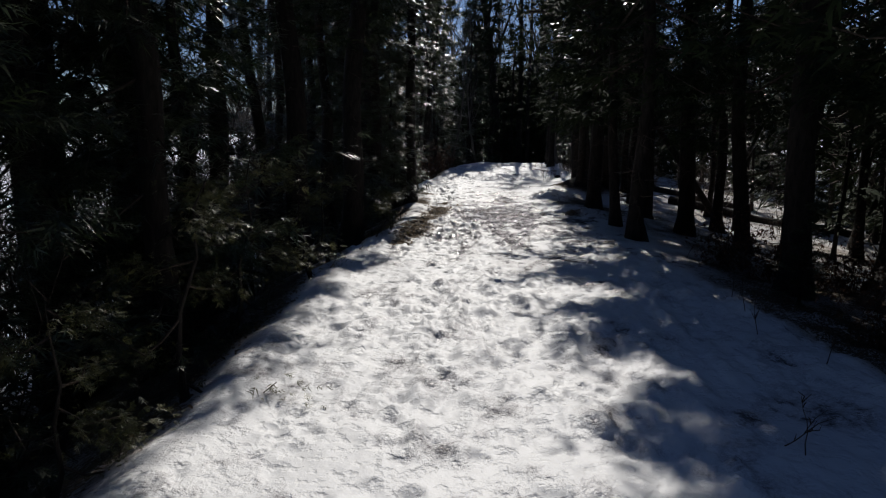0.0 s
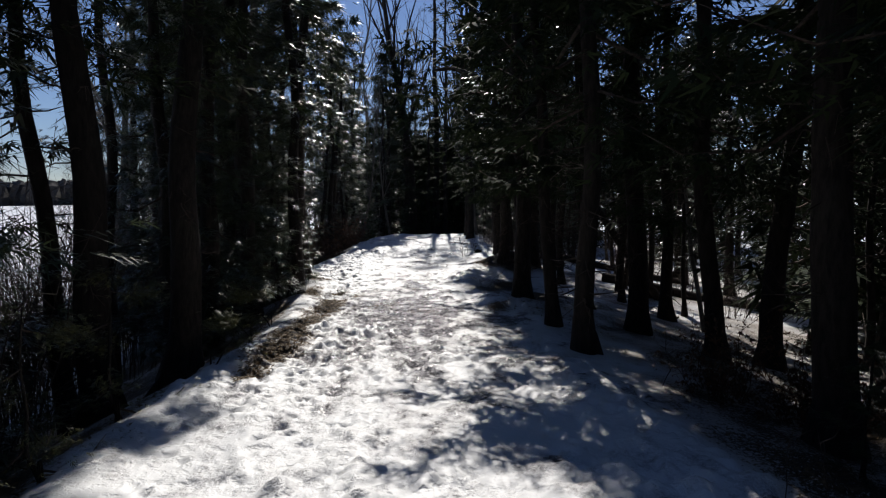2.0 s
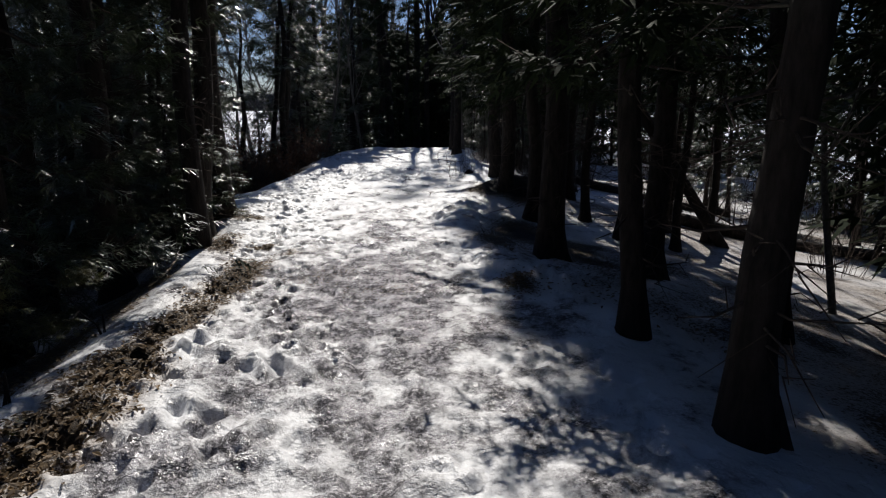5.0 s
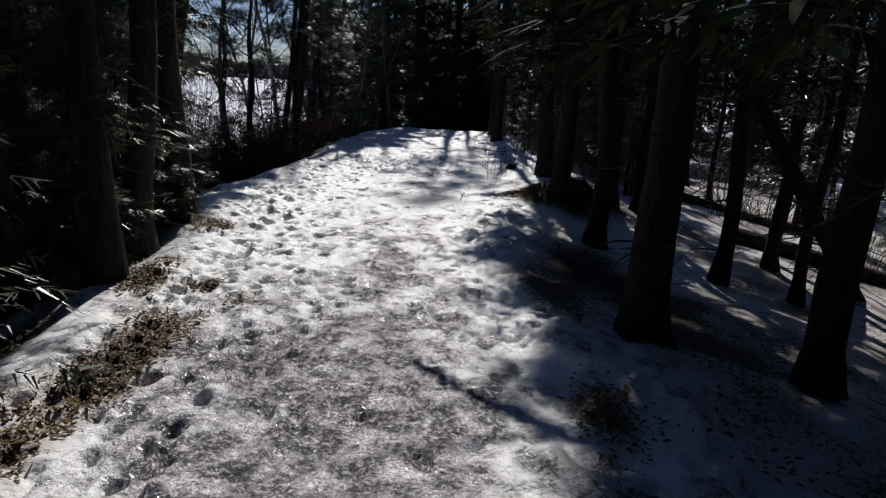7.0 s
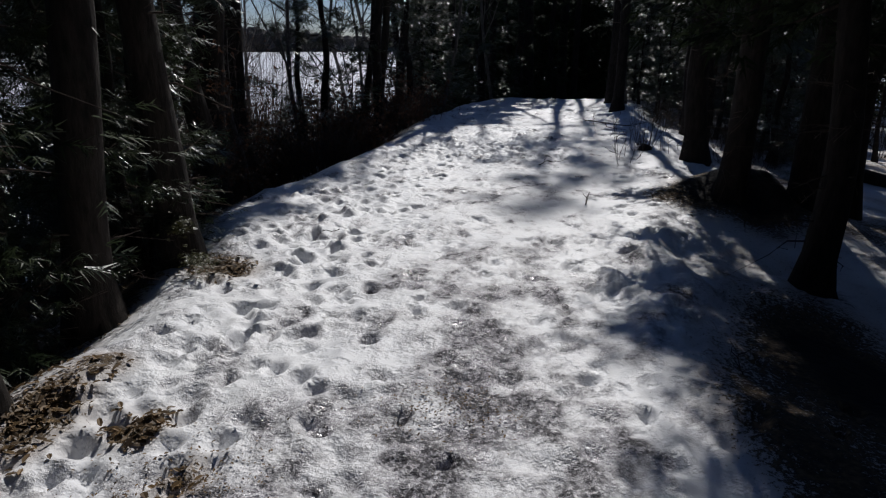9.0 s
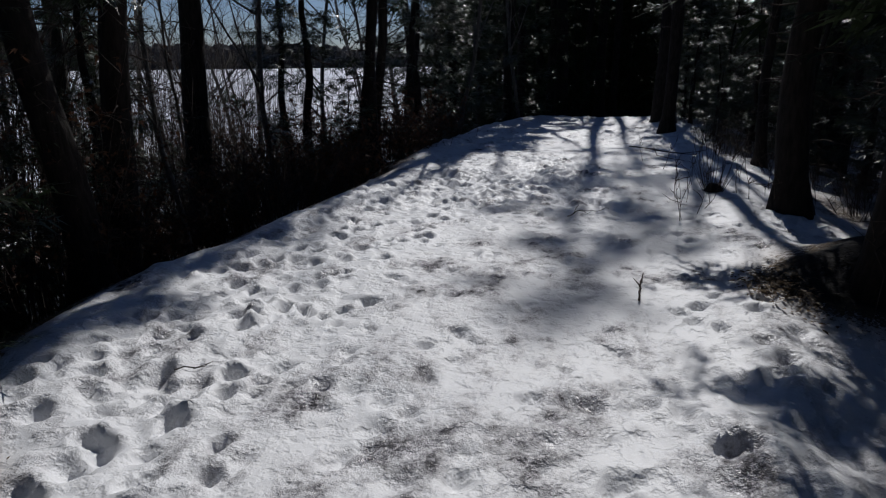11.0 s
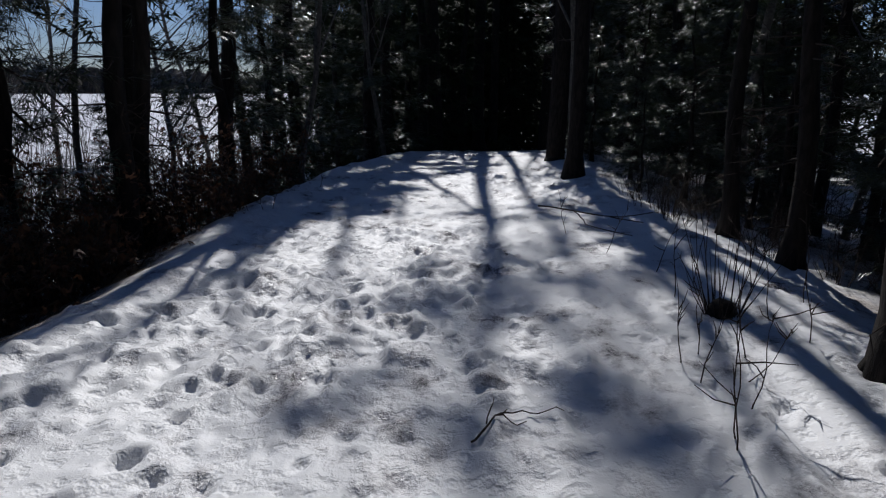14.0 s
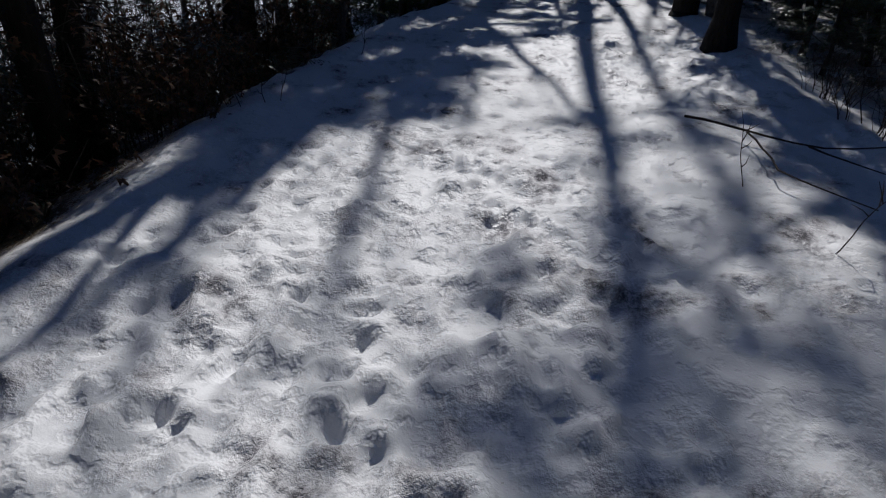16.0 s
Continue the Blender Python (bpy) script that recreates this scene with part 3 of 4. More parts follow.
young = [conifer("young_cedar", "young cedar with sparse yellow-green sprays at the path edge", h, d, 0.12, rc, ns, sd, 0.055, 0, M_YELLOWED, 8, 7, 0.09) for h, d, rc, ns, sd in
         ((1.4, 0.035, 0.55, 1100, 121), (0.6, 0.015, 0.36, 500, 122))]
forest = [conifer("forest_conifer", "dark conifer in the dense wood behind the path", h, d, cb, rc, ns, sd, 0.5, 8, M_SHADE_DULLED, 7, 4, 0.16) for h, d, cb, rc, ns, sd in
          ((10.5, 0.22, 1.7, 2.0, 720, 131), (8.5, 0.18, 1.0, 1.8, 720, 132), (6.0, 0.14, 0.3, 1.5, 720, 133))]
# far crowns take the dulled foliage so they read as shaded
wall = [conifer("spruce_tree", "dense dark conifer closing the far end of the path", h, d, cb, rc, ns, sd, 0.2, 6, M_SHADE_DULLED, 8) for h, d, cb, rc, ns, sd in
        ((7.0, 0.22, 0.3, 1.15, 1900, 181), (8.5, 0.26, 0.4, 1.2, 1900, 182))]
bare = [bare_tree("bare_tree", "leafless grey-barked tree on the lake bank", h, d, sd, M_BARK_GREY, sp) for h, d, sd, sp in
        ((9.0, 0.16, 141, 0.6), (6.5, 0.10, 142, 0.75), (12.0, 0.22, 143, 0.45))]
birch = bare_tree("birch_tree", "slender pale-barked leafless birch among dark trees", 9.0, 0.12, 151, M_BARK_PALE, 0.5)
shrub = [brush("bare_shrub", "tangle of leafless brown shrub stems by the lake", h, n, r, sd, M_TWIG) for h, n, r, sd in ((1.9, 34, 1.0, 161), (1.2, 26, 0.8, 162))]
thicket = brush("thicket", "dense dark thicket of twigs holding dead leaves", 2.4, 60, 1.3, 166, M_TWIG, 1800, M_RUST)
alder = brush("alder_clump", "tall thicket of thin leafless alder stems on the shore", 3.4, 26, 1.3, 165, M_TWIG)
rusty = [brush("rusty_shrub", "low shrub holding dead rust-brown leaves", h, n, r, sd, M_TWIG, lf, M_RUST) for h, n, r, sd, lf in ((1.3, 30, 0.85, 171, 1500), (0.9, 26, 0.65, 172, 1100))]

RIGHT = [  # x, y, kind, scale, turn, lean
    (2.66, 8.43, high[3], 1.2, 20, (0, -2)), (2.71, 9.8, high[3], 1.0, 130, (1, -2.7)), (3.91, 10.1, high[0], 0.95, 70, (0, -0.8)),
    (4.34, 9.0, high[1], 0.95, 200, (0, -5)), (5.2, 9.3, high[0], 0.95, 300, (0, 2.4)), (2.93, 12.05, sparse[2], 1.02, 40, (0, -2)), (3.75, 11.5, high[1], 0.9, 340, (0, -1.8)),
    (3.6, 6.3, high[0], 1.0, 10, (0, -2)), (3.3, 3.6, high[1], 1.0, 90, (0, -2)), (4.67, 14.3, sparse[1], 1.0, 150, (0, -0.7)), (5.4, 14.1, sparse[1], 0.8, 10, (0, 1)), (5.6, 19.3, low[2], 0.5, 40, (0, 0)),
    (5.84, 15.2, sparse[1], 0.9, 250, (0, 1.6)), (4.42, 17.0, high[2], 0.85, 100, (0, 0)),
    # hooded cedars at y 16.9 and 15.1: unseen, added for shade
    (4.95, 17.2, sparse[1], 1.1, 30, (0, 0)), (4.06, 19.22, hooded, 1.06, 210, (0, -2.2)), (4.65, 15.6, sparse[1], 0.95, 20, (0, 0)), (3.7, 16.9, hooded, 0.95, 90, (0, 0)), (3.65, 15.1, hooded, 0.82, 30, (0, 0)), (4.9, 22.4, sparse[1], 0.95, 60, (0, -3)),
    (4.85, 21.3, sparse[1], 1.0, 170, (0, -2)), 
    (5.1, 29.5, sparse[2], 0.75, 140, (0, -2)), (5.4, 12.2, sparse[1], 1.25, 240, (0, 0)), (5.9, 19.6, sparse[1], 1.1, 15, (0, -1)),
    (6.6, 24.0, sparse[2], 0.9, 190, (0, 0)), (4.2, 1.2, high[0], 1.0, 280, (0, -2)), (3.2, -2.0, high[2], 0.9, 20, (0, -1)), (6.1, 6.6, high[2], 0.85, 120, (0, 0)),
    (6.6, 27.6, low[1], 1.0, 50, (0, 0)), (6.8, 29.6, low[0], 1.0, 250, (0, 0)), (6.3, 31.8, low[2], 1.2, 10, (0, 0)), (3.9, 4.9, high[3], 1.1, 60, (0, -3)), (5.0, 5.6, high[1], 1.0, 160, (0, -1)),
    (7.2, 25.4, low[0], 0.9, 200, (0, 0)), (9.8, 17.6, low[0], 1.0, 300, (0, 0)), (12.0, 15.6, forest[2], 1.1, 30, (0, 0)), (13.2, 17.2, forest[2], 1.1, 130, (0, 0)), (11.0, 12.8, forest[2], 1.0, 230, (0, 0)), (8.8, 11.6, forest[1], 0.9, 330, (0, 0)), (12.6, 19.0, forest[2], 1.0, 80, (0, 0)), (5.7, 20.7, low[2], 0.85, 20, (0, 0)), (6.3, 22.3, low[2], 0.9, 120, (0, 0)), (6.4, 25.6, low[2], 1.1, 220, (0, 0)), (5.9, 24.3, low[2], 0.8, 320, (0, 0)), (9.6, 20.0, low[0], 0.9, 0, (0, 0)), (10.2, 14.6, low[0], 0.9, 0, (0, 0)),
]
LEFT = [
    (-2.7, 7.2, sparse[2], 0.95, 50, (0, 2.9)), (-3.05, 11.4, sparse[1], 1.2, 150, (0, 1)), (-1.88, 8.3, sparse[0], 0.95, 250, (0, -1)),
    (-2.4, 8.9, sparse[1], 1.2, 10, (0, -4)), (-1.3, 8.6, sparse[0], 0.9, 70, (0, 3)), (-3.0, 3.4, low[1], 0.95, 70, (0, 0)), (-2.75, 4.3, low[0], 0.9, 260, (0, 0)), (-1.5, 10.7, low[0], 1.05, 170, (0, 0)), (-1.1, 14.35, low[2], 0.55, 10, (0, 0)), (-1.2, 15.3, low[2], 0.6, 100, (0, 0)), (-1.0, 13.3, low[2], 0.45, 200, (0, 0)), (-1.15, 13.75, low[2], 0.8, 40, (0, 0)), (-1.1, 14.9, low[2], 0.8, 140, (0, 0)), (-1.25, 12.2, low[1], 0.85, 170, (0, 0)),
    (-1.4, 13.0, sparse[2], 1.1, 270, (0, -2)), (-1.8, 12.0, low[0], 1.0, 330, (0, 0)), (-0.68, 12.85, sparse[1], 1.2, 120, (0, -1)),
    (-0.84, 14.0, sparse[2], 0.95, 30, (0, 2)), (-0.75, 14.78, sparse[2], 0.95, 220, (0, 1)), (-1.5, 17.2, sparse[0], 0.8, 90, (0, -6)),
    (-2.1, 18.4, sparse[2], 0.95, 190, (0, 9)), (-2.5, 19.0, sparse[2], 1.15, 290, (0, 6)), (-3.05, 21.8, sparse[0], 1.2, 340, (0, 0.3)),
    (-1.06, 23.5, sparse[1], 1.0, 60, (0, 4)), (-0.68, 22.5, sparse[1], 1.15, 140, (0, 1.7)), (-0.67, 23.0, sparse[1], 1.1, 20, (0, 4)), (-0.3, 24.8, low[2], 1.2, 240, (0, 0)),
    (-0.8, 26.4, low[0], 1.1, 20, (0, 4)), (-0.9, 28.6, high[1], 0.95, 110, (0, -2)), (0.0, 28.4, low[0], 1.1, 200, (0, 0)), (-0.6, 30.0, low[1], 1.0, 300, (0, 0)),
    (-2.1, 4.6, low[0], 0.95, 10, (0, 0)), (-2.3, 3.0, low[2], 1.0, 200, (0, 0)), (-3.2, 5.2, high[0], 1.0, 100, (0, 0)),
    (-2.7, 1.0, low[1], 0.9, 310, (0, 0)), (-2.5, -2.0, low[0], 1.0, 40, (0, 0)), (-1.9, 10.4, low[0], 0.95, 10, (0, 0)),
    (1.2, 30.5, low[0], 1.1, 110, (0, 0)), (-0.3, 27.2, low[2], 1.2, 30, (0, 0)), (-2.0, 14.4, low[1], 0.9, 80, (0, 0)), (-2.2, 16.0, low[0], 0.9, 280, (0, 0)),
    (-1.75, 13.5, low[2], 1.1, 15, (0, 0)), (-2.7, 12.7, low[0], 1.0, 120, (0, 0)), (-3.3, 14.6, low[1], 0.9, 210, (0, 0)), (-1.7, 15.5, low[2], 1.1, 300, (0, 0)), (-3.0, 17.3, low[0], 0.9, 33, (0, 0)), (-3.4, 18.4, low[2], 1.3, 95, (0, 0)), (-4.4, 19.2, low[0], 0.9, 12, (0, 0)), (-2.4, 17.0, low[2], 1.0, 222, (0, 0)),
    (-2.9, 6.0, low[2], 1.3, 140, (0, 0)), (-2.9, 15.5, low[0], 1.0, 44, (0, 0)), (-3.3, 6.5, low[0], 1.0, 64, (0, 0)), (-3.9, 7.7, low[0], 1.0, 164, (0, 0)), (-4.6, 8.9, low[1], 0.9, 264, (0, 0)), (-2.5, 6.0, low[2], 1.3, 4, (0, 0)), (-3.4, 8.3, low[2], 1.4, 104, (0, 0)), (-3.7, 16.8, low[0], 0.95, 144, (0, 0)), (-4.9, 17.9, low[1], 0.9, 244, (0, 0)), (-4.6, 21.2, low[1], 0.9, 14, (0, 0)), (-3.1, 19.7, low[2], 1.1, 114, (0, 0)), (-3.6, 3.9, low[0], 1.0, 20, (0, 0)),
]
for x, y, kind, s, turn, lean in RIGHT + LEFT:
    put(kind, x, y, turn, s, lean)

END = [(2.5, 33.3, wall[1]), (1.5, 32.5, wall[1]), (3.65, 34.4, wall[1]), (1.2, 33.9, wall[0]), (2.2, 35.5, wall[1]), (0.2, 34.5, wall[1]), (3.5, 37.0, wall[0]), (4.6, 39.0, wall[1]), (6.4, 41.0, wall[0]), (8.2, 40.0, wall[1]), (2.7, 34.6, low[2]),
       (6.9, 33.0, low[2]), (7.6, 35.4, wall[0]), (9.4, 37.0, wall[1]), (-1.1, 33.0, wall[0]), (-0.6, 36.5, wall[1]), (4.2, 41.5, wall[1]), (2.6, 40.0, wall[0]), (0.8, 38.5, wall[1])]
for k, (x, y, kind) in enumerate(END):
    put(kind, x, y, k * 77, (1.1 if k < 2 else 0.82) + 0.03 * (k % 5))

fill = random.Random(7)
spots = []


def scatter(n, x0, x1, y0, y1, kinds, gap, smin, smax, keep=None):
    tries = 0
    while n and tries < 4000:
        tries += 1
        x, y = fill.uniform(x0, x1), fill.uniform(y0, y1)
        if any((x - a) ** 2 + (y - b) ** 2 < gap * gap for a, b in spots) or (keep and not keep(x, y)):
            continue
        spots.append((x, y))
        put(fill.choice(kinds), x, y, fill.uniform(0, 360), fill.uniform(smin, smax), (fill.uniform(-2, 2), fill.uniform(-2, 2)))
        n -= 1


scatter(34, 6.6, 14, -6, 40, [high[0], high[1], forest[1], high[3]], 1.4, 0.8, 1.1, lambda x, y: not (x < 13.5 and 11 < y < 34))
scatter(48, 13, 28, -8, 62, forest, 1.5, 0.8, 1.25)
scatter(16, 8, 18, 4, 40, forest[2:], 1.2, 0.6, 1.0, lambda x, y: not (x < 13.0 and 13 < y < 32))
scatter(16, -6, 9, 36, 45, forest[2:], 1.1, 0.8, 1.15, lambda x, y: abs(x - np.interp(y, EDGE_Y, EDGE_R)) > 1 and x > 2.2 - 0.13 * (y - 8))
scatter(26, -8, 16, 45, 60, forest[1:], 1.6, 0.7, 0.9, lambda x, y: x > 2.7 - 0.13 * (y - 8))
scatter(13, 3, 15, 41, 48, forest[2:], 1.1, 0.9, 1.2, lambda x, y: x > np.interp(y, EDGE_Y, EDGE_R) - 4.5)
# unseen trees behind the start, added to block sky light
scatter(16, -9, 12, -18, -4, forest, 1.6, 0.9, 1.2, lambda x, y: not -1.5 < x < 2.5)
scatter(9, -7, -3.6, -3, 6, [forest[1], forest[2]], 1.4, 0.8, 1.1)
scatter(26, -6.5, -3.0, 5, 17, shrub[:1], 0.5, 1.0, 1.6)
scatter(9, -7, -1.5, 15, 32, bare, 1.3, 0.7, 1.1)
scatter(44, -6, 13, 40, 66, bare, 0.7, 1.1, 1.75)
scatter(30, -7.5, -2.4, 2, 34, shrub, 0.6, 0.8, 1.5)
scatter(34, -2.9, 0.2, 18.5, 30, rusty + shrub[1:], 0.38, 0.8, 1.2, lambda x, y: x < float(np.interp(y, EDGE_Y, EDGE_L)) - 0.45)
scatter(14, -4, -0.4, 19, 31, low[2:], 0.9, 0.35, 0.5, lambda x, y: x < float(np.interp(y, EDGE_Y, EDGE_L)) - 0.7)
scatter(26, 5.5, 14, 2, 32, shrub, 0.8, 0.6, 1.0)
scatter(30, 5.4, 12, 9, 26, [dead_pole, dead_pole, dead_pole, bare[1]], 0.6, 0.7, 1.2)
scatter(22, -6.5, -2.4, 19.5, 31, [alder], 0.6, 0.7, 1.15)
scatter(15, -6.5, -3.0, 6, 16, [alder], 0.7, 0.7, 1.1)
scatter(9, 2.9, 4.8, 1.4, 7.4, [shrub[1], rusty[1]], 0.5, 0.6, 0.9)
scatter(5, 3.0, 5.0, 2.0, 7.6, low[2:], 0.8, 0.22, 0.3)
scatter(16, -5.5, -2.0, 17.5, 24, [alder, shrub[0]], 0.35, 0.7, 1.0)
scatter(16, -9, -3.2, 21, 36, bare[:2], 0.8, 0.7, 1.0, lambda x, y: x < 1.0 - 0.29 * (y - 8.3))
scatter(20, -8, -2.8, 18.5, 30, [alder], 0.5, 1.0, 1.45, lambda x, y: x < 1.0 - 0.27 * (y - 8.3))
for x, y, kind in ((8.2, 28.4, wall[1]), (9.0, 30.5, wall[0]), (-5.2, 22.8, low[0]), (-3.9, 21.0, low[2]), (-2.0, 24.5, bare[1]), (2.0, 44.0, bare[2]), (3.0, 47.0, bare[2]), (1.2, 42.0, bare[2]), (2.5, 43.0, forest[0])):
    put(kind, x, y, x * 90, 0.95)
# trees beyond y 33 are added on the sun line to streak the path
for x, y, kind, s in ((4.15, 34.9, tall[0], 1.0), (4.72, 35.9, tall[1], 1.05), (2.85, 33.6, pole, 1.0), (4.95, 38.8, pole, 0.95), (5.35, 39.8, pole, 1.05), (5.9, 34.2, pole, 0.8), (4.38, 25.9, tall[1], 0.95), (4.72, 28.3, pole, 0.85)):
    put(kind, x, y, x * 61, s)
scatter(13, -5.0, -1.0, 17.0, 28, [thicket], 0.9, 0.75, 1.05, lambda x, y: x < float(np.interp(y, EDGE_Y, EDGE_L)) - 1.3)
# three bare trees added for the thin branch shadows they throw
put(bare[1], 0.3, 26.5, 40, 0.95, (0, 3))
put(bare[0], 5.05, 28.2, 140, 0.85, (0, -4))
put(bare[1], 1.55, 30.2, 240, 1.05, (0, 2))
put(low[2], -1.55, 22.4, 75, 1.2)
put(low[2], -2.3, 23.6, 175, 1.25)
for x, y, s in ((5.6, 23.2, 0.5), (5.5, 24.6, 0.6), (5.3, 26.0, 0.5), (5.75, 27.0, 0.75), (6.1, 26.2, 0.7), (5.5, 28.6, 0.6), (6.3, 23.8, 0.6), (6.0, 21.8, 0.5), (6.9, 22.9, 0.7), (5.8, 30.4, 0.6), (6.7, 21.2, 0.6), (5.15, 25.2, 0.35)):
    put(low[2], x, y, x * 211 + y * 37, s)
scatter(11, 4.4, 5.7, 19.6, 24.5, shrub[1:], 0.45, 0.4, 0.6)
put(birch, 6.3, 24.6, 40, 1.0, (0, -7))
for x, y, s in ((-1.62, 2.35, 0.75), (-1.45, 3.3, 1.0), (-1.6, 4.6, 1.1), (-1.3, 6.0, 0.8), (-1.35, 7.2, 0.9)):
    put(young[0], x, y, x * 500, s)
for x, y, s in ((-0.95, 8.3, 0.9), (-0.75, 9.2, 1.0), (-0.6, 14.7, 0.6), (-0.7, 10.3, 0.8)):
    put(young[1], x, y, x * 700, s)
for proto in tall + [pole, dead_pole] + wall + high + [hooded] + sparse + low + young + forest + bare + [birch] + shrub + [alder, thicket] + rusty:
    for o in (*proto.children_recursive, proto):
        bpy.data.objects.remove(o)


# ---- small things ----
def leaf_drift():
    """Curled dead leaves lying where the snow has gone."""
    rng = np.random.default_rng(77)
    b = Buf()
    n = 0
    while n < 10000:
        k = rng.integers(0, 10)
        if k < 5:
            y = rng.uniform(6.9, 12.7)
            x = float(np.interp(y, [5.5, 7.5, 9.5, 10.7, 11.7, 12.7], [-0.8, -0.62, -0.42, -0.22, -0.07, -0.04])) + rng.normal(0.03, 0.19)
        elif k < 7:
            y = rng.uniform(3, 17)
            x = float(np.interp(y, EDGE_Y, EDGE_L)) - abs(rng.normal(0, 0.25)) - 0.02
        elif k < 9:
            cx, cy, rx, ry = ((-0.45, 12.9, 0.1, 0.22), (-0.39, 14.7, 0.16, 0.18), (3.1, 16.9, 0.12, 0.25), (2.28, 11.0, 0.12, 0.25), (0.0, 12.9, 0.06, 0.06), (2.9, 10.9, 0.4, 0.6))[rng.integers(0, 6)]
            x, y = rng.normal(cx, rx), rng.normal(cy, ry)
        else:
            cx, cy = ((0.85, 11.75), (1.15, 11.0), (0.55, 11.5), (1.2, 13.1), (0.3, 12.6))[rng.integers(0, 5)]
            x, y = rng.normal(cx, 0.16), rng.normal(cy, 0.12)
        cell = GRID["litter"][np.searchsorted(GRID["y"], y), np.searchsorted(GRID["x"], x)]
        if k < 9 and cell < rng.uniform(0.08, 0.5):
            continue
        size = rng.uniform(0.008, 0.021) * (0.4 if k == 9 else rng.uniform(0.7, 1.3))
        a, tilt = rng.uniform(0, 6.28), rng.normal(0, 0.45)
        c, sn = math.cos(a), math.sin(a)
        z = ground_z(x, y) + 0.006 + abs(math.sin(tilt)) * size * 0.5
        pts = []
        for u, v, w in ((-1, 0, 0), (-0.3, 0.5, 0.25), (0.5, 0.42, 0.3), (1.1, 0, 0.1), (0.5, -0.42, 0.3), (-0.3, -0.5, 0.25)):
            pu, pv, pw = u * size, v * size, w * size + u * size * math.sin(tilt) * 0.6
            pts.append((x + pu * c - pv * sn, y + pu * sn + pv * c, z + pw))
        b.add(pts, [(0, 1, 2, 3), (0, 3, 4, 5)])
        n += 1
    return tagged(new("leaf_litter", b.mesh("leaf_litter", M_LITTER, False)), "brown curled fallen leaves on thawed ground by the path", "leaf litter", kind="stuff")


leaf_drift()


def stick(name, label, runs, radius, lift=0.012):
    """A dead branch lying on the snow: runs of plan points, the first the stem."""
    rng = np.random.default_rng(int(abs(runs[0][0][0]) * 1000))
    thing = new(name)
    for k, run in enumerate(runs):
        b = Buf()
        pts = []
        for (x0, y0), (x1, y1) in zip(run[:-1], run[1:]):
            for t in np.linspace(0, 1, 5)[: 5 if (x1, y1) == run[-1] else 4]:
                x, y = x0 + (x1 - x0) * t + rng.normal(0, 0.004), y0 + (y1 - y0) * t + rng.normal(0, 0.004)
                pts.append((x, y, ground_z(x, y) + lift + 0.02 * k * t + rng.uniform(0, 0.004)))
        tube(b, pts, np.linspace(radius, radius * 0.45, len(pts)) * (1 if k == 0 else 0.7), 6, rng, 0.12)
        part("stem" if k == 0 else "side_twig", b, M_TWIG, thing)
    return tagged(thing, label, "fallen branch", "fallen branches")


stick("fallen_branch", "dark forked dead branch lying on trodden snow", [[(2.04, 18.87), (2.13, 18.99), (2.21, 19.10)], [(2.17, 19.06), (2.30, 19.05), (2.42, 19.00)], [(2.15, 19.02), (2.26, 18.95)], [(2.10, 18.95), (2.16, 19.08)]], 0.0055)
stick("fallen_branch", "thin crooked dark stick lying along the snow", [[(2.31, 16.8), (2.36, 17.05), (2.43, 17.3)], [(2.36, 17.02), (2.33, 17.12)]], 0.007)
stick("fallen_branch", "long thin bent branch half buried in the bank", [[(3.27, 23.25), (3.7, 22.95), (4.25, 22.6)], [(3.6, 23.0), (3.5, 22.3), (3.75, 21.8)], [(3.9, 22.8), (4.0, 22.2)]], 0.010, 0.07)
stick("fallen_branch", "small broken twig on the snowy verge", [[(0.05, 15.6), (0.16, 15.75)], [(0.1, 15.67), (0.18, 15.66)]], 0.004)


def stump(x, y):
    rng = np.random.default_rng(9)
    z = ground_z(x, y)
    thing = new("tree_stump")
    thing.location = (x, y, z)
    b = Buf()
    tube(b, [(0, 0, -0.12), (0, 0, 0.0), (0.005, 0, 0.05), (0.01, 0.01, 0.10), (0.014, 0.012, 0.115)], [0.12, 0.10, 0.08, 0.066, 0.03], 14, rng, 0.24)
    part("stump", b, M_BARK, thing)
    for k in range(28):
        b = Buf()
        a, h = rng.uniform(0, 6.28), rng.uniform(0.25, 0.75)
        p = np.array([math.cos(a) * 0.075, math.sin(a) * 0.075, -0.02])
        d = np.array([math.cos(a) * 0.13, math.sin(a) * 0.13, h]) + rng.normal(0, 0.05, 3)
        tube(b, [p, p + d * 0.5 + rng.normal(0, 0.015, 3), p + d], [0.0034, 0.0026, 0.0012], 5)
        part("sprout", b, M_TWIG, thing)
    return tagged(thing, "low dark stump with thin upright sprouts in snow", "tree stump")


stump(3.66, 20.12)


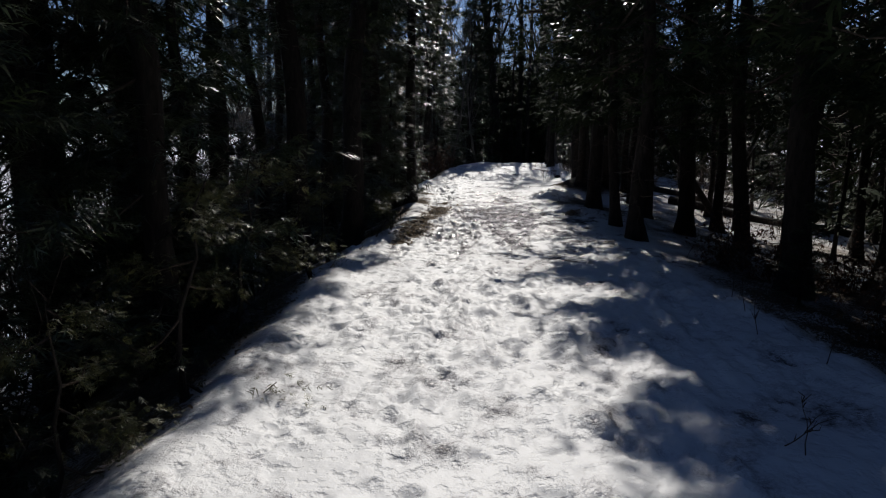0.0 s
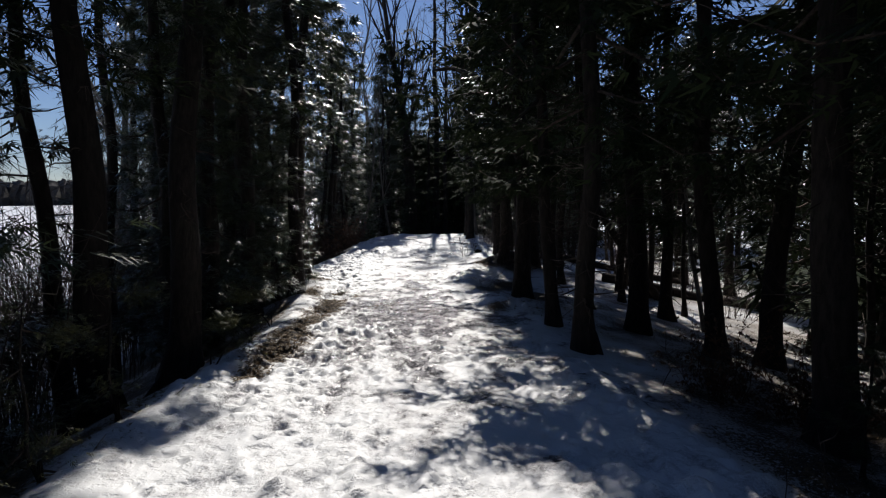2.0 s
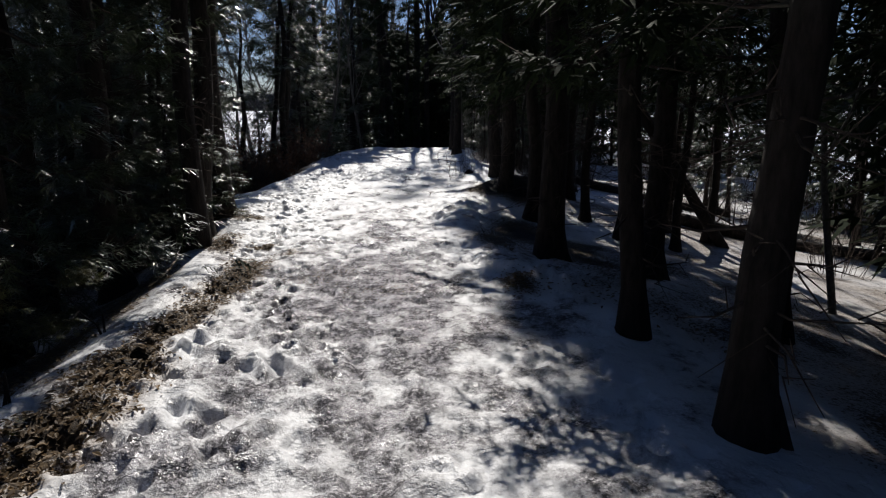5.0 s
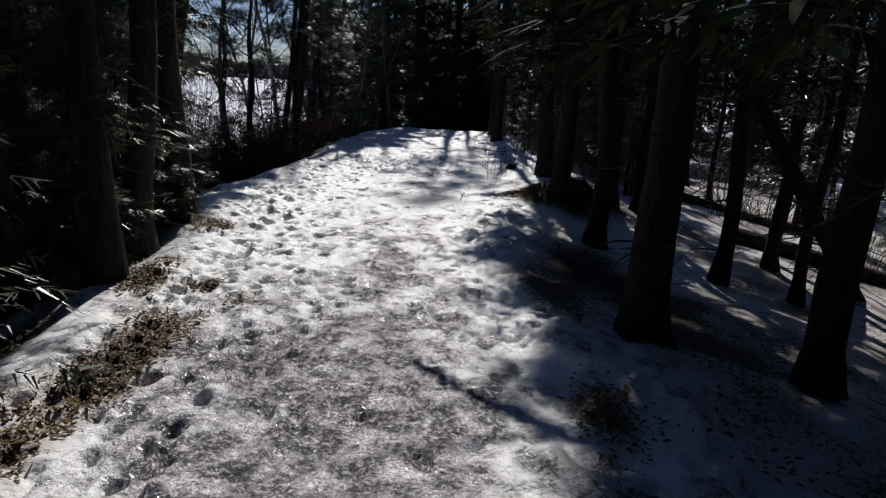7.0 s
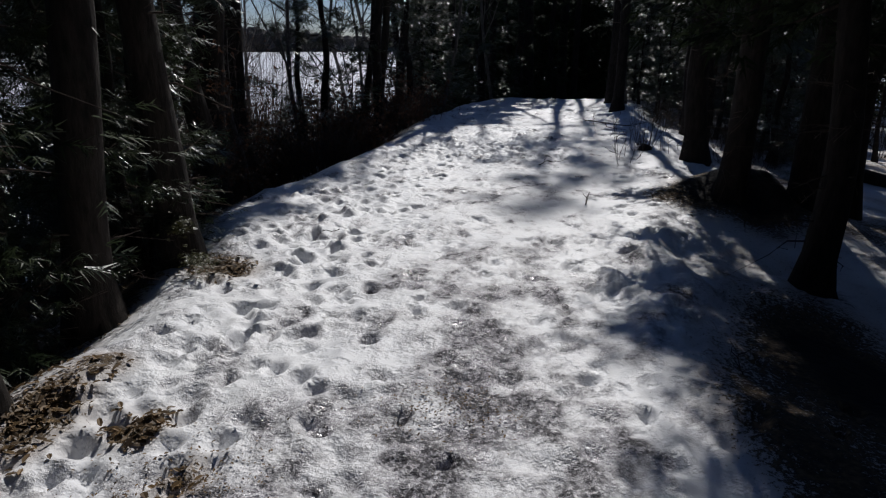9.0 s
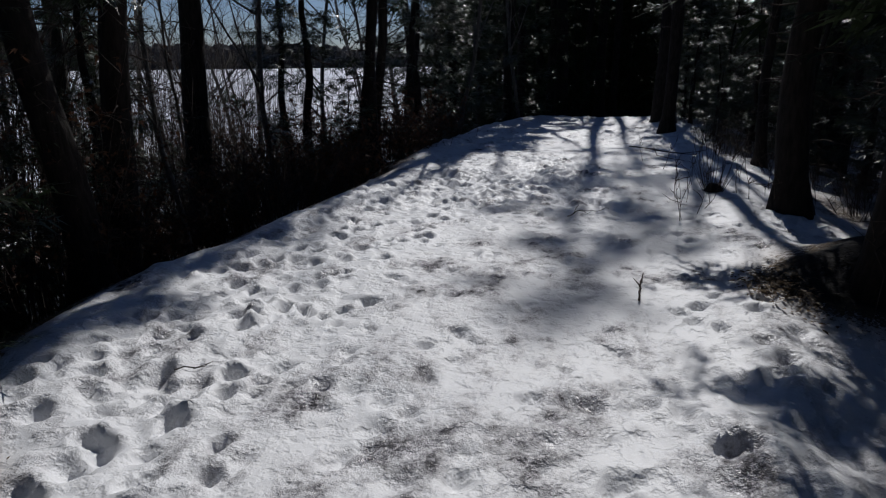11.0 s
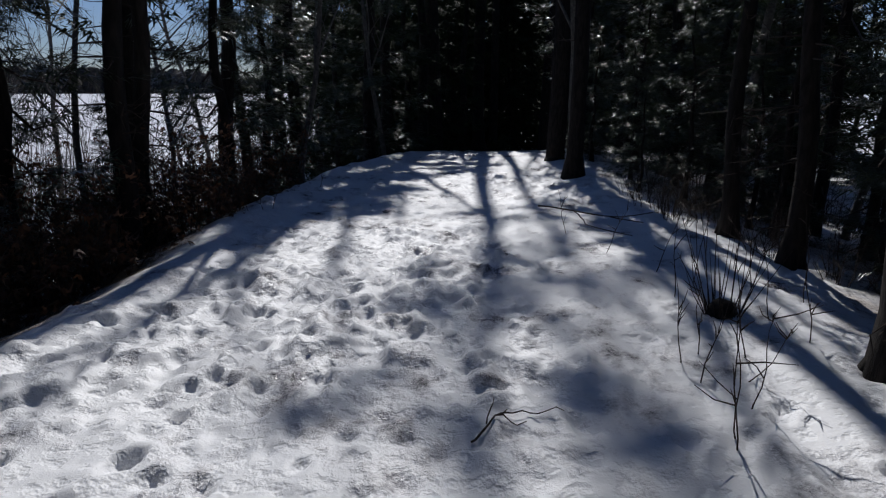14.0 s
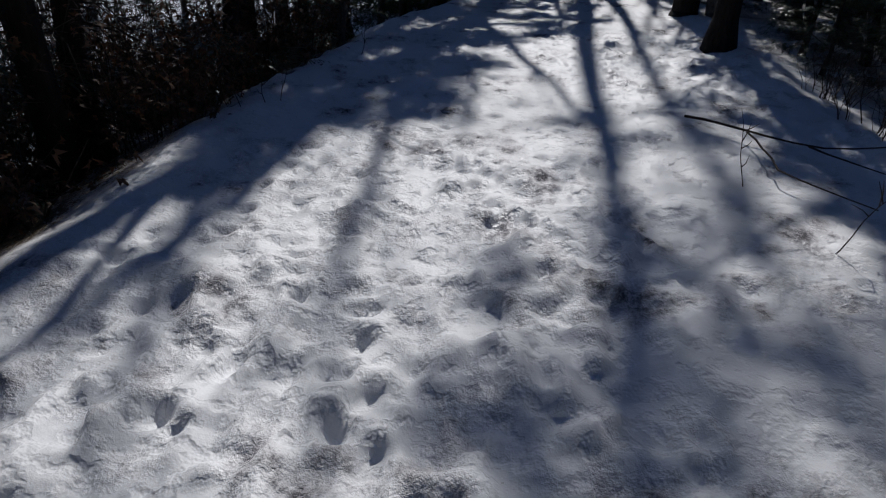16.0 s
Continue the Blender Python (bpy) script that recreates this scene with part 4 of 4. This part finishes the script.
def sapling(x, y, h, seed, lean):
    rng = np.random.default_rng(seed)
    thing = new("sapling")
    thing.location = (x, y, ground_z(x, y))
    b = Buf()
    s = np.linspace(0, 1, 7)
    pts = np.stack([lean[0] * s + 0.009 * np.sin(s * 9 + seed), lean[1] * s + 0.009 * np.sin(s * 7 + seed * 2), -0.06 + (h + 0.06) * s], 1)
    tube(b, pts, np.linspace(0.0036, 0.0012, 7), 5)
    part("stem", b, M_TWIG, thing)
    for k in range(4):
        t = rng.uniform(0.3, 0.95)
        q = np.array([np.interp(t, s, pts[:, i]) for i in range(3)])
        e = q + np.array([rng.normal(0, 0.09), rng.normal(0, 0.09), rng.uniform(0.05, 0.16)]) * (0.45 + h * 0.4)
        b = Buf()
        tube(b, [q, (q + e) / 2 + rng.normal(0, 0.008, 3), e], [0.0035, 0.0028, 0.0012], 4)
        part("twig", b, M_TWIG, thing)
    return tagged(thing, "thin leafless sapling standing in the snow bank", "sapling", "saplings on the bank")


SAPLINGS = [(3.12, 19.47, 0.42), (3.11, 19.29, 0.4), (3.04, 18.81, 0.55), (3.21, 19.01, 0.4), (3.25, 19.57, 0.35), (3.0, 18.74, 0.6), (3.61, 21.0, 0.5), (3.46, 19.5, 0.5),
            (3.86, 19.95, 0.45), (3.33, 19.29, 0.3), (3.87, 19.62, 0.5), (3.5, 20.4, 0.55), (3.75, 20.7, 0.6), (4.05, 20.5, 0.55), (4.2, 21.0, 0.5), (4.3, 20.3, 0.6), (4.4, 19.4, 0.5), (3.4, 21.5, 0.4), (3.3, 22.2, 0.4),
            (0.38, 23.38, 0.3), (0.45, 23.5, 0.35), (0.3, 23.2, 0.3), (0.75, 25.31, 0.3), (2.45, 5.2, 0.45), (2.2, 4.2, 0.4), (2.3, 3.6, 0.35), (2.35, 4.7, 0.5), (1.62, 2.55, 0.3), (1.55, 2.7, 0.22),
            (3.6, 16.2, 0.4), (3.3, 8.0, 0.35), (2.9, 7.4, 0.3), (2.6, 13.6, 0.2)]
for k, (x, y, h) in enumerate(SAPLINGS):
    sapling(x, y, h, k + 1, (math.sin(k * 2.3) * 0.14, math.cos(k * 1.7) * 0.14))


def fallen_log(x0, y0, x1, y1, r, seed):
    rng = np.random.default_rng(seed)
    thing = new("fallen_log")
    b = Buf()
    t = np.linspace(0, 1, 14)
    pts = [(x0 + (x1 - x0) * a, y0 + (y1 - y0) * a, height_at(x0 + (x1 - x0) * a, y0 + (y1 - y0) * a) + r * 0.6 + 0.02 * math.sin(a * 9)) for a in t]
    tube(b, pts, r * (1 - 0.35 * t), 12, rng, 0.10)
    part("log", b, M_BARK, thing)
    for k in range(6):
        b = Buf()
        p = np.array(pts[2 + 2 * k % 12])
        d = np.array([rng.normal(0, 0.3), rng.normal(0, 0.3), rng.uniform(0.2, 0.6)])
        tube(b, [p, p + d * 0.6, p + d], [0.018, 0.012, 0.004], 5)
        part("broken_limb", b, M_TWIG, thing)
    return tagged(thing, "dark fallen log lying on snow in the wood", "fallen log", "fallen logs")


def leaning_snag(points, r, seed):
    """A bare trunk added above view, bowed so its shadow arcs over the path."""
    rng = np.random.default_rng(seed)
    thing = new("leaning_snag")
    b = Buf()
    pts = np.array(points)
    t = np.linspace(0, 1, 16)
    line = np.stack([np.interp(t, np.linspace(0, 1, len(pts)), pts[:, i]) for i in range(3)], 1)
    line[1:-1] = (line[:-2] + 2 * line[1:-1] + line[2:]) / 4
    tube(b, line, r * (1 - 0.6 * t), 9, rng, 0.08)
    part("trunk", b, M_BARK, thing)
    for k in range(9):
        b = Buf()
        p = line[5 + k]
        d = np.array([rng.normal(0, 0.5), rng.normal(0.1, 0.4), rng.uniform(0.1, 0.6)])
        tube(b, [p, p + d * 0.5 + rng.normal(0, 0.03, 3), p + d], [0.02, 0.012, 0.004], 5)
        part("side_branch", b, M_TWIG, thing)
    return tagged(thing, "bare trunk added above view to cast a bowed shadow on the path", "dead tree")


# unseen shadow caster, its points set back along the sun from the arc
leaning_snag([(6.4, 14.4, height_at(6.4, 14.4) - 0.1), (4.4, 14.8, 2.4), (2.75, 15.2, 4.0), (2.4, 16.03, 4.35), (2.04, 16.6, 4.4)], 0.085, 8)
fallen_log(6.0, 16.6, 9.5, 14.2, 0.13, 3)
fallen_log(6.3, 20.9, 9.2, 18.6, 0.11, 4)
fallen_log(5.2, 7.4, 8.0, 11.0, 0.10, 6)
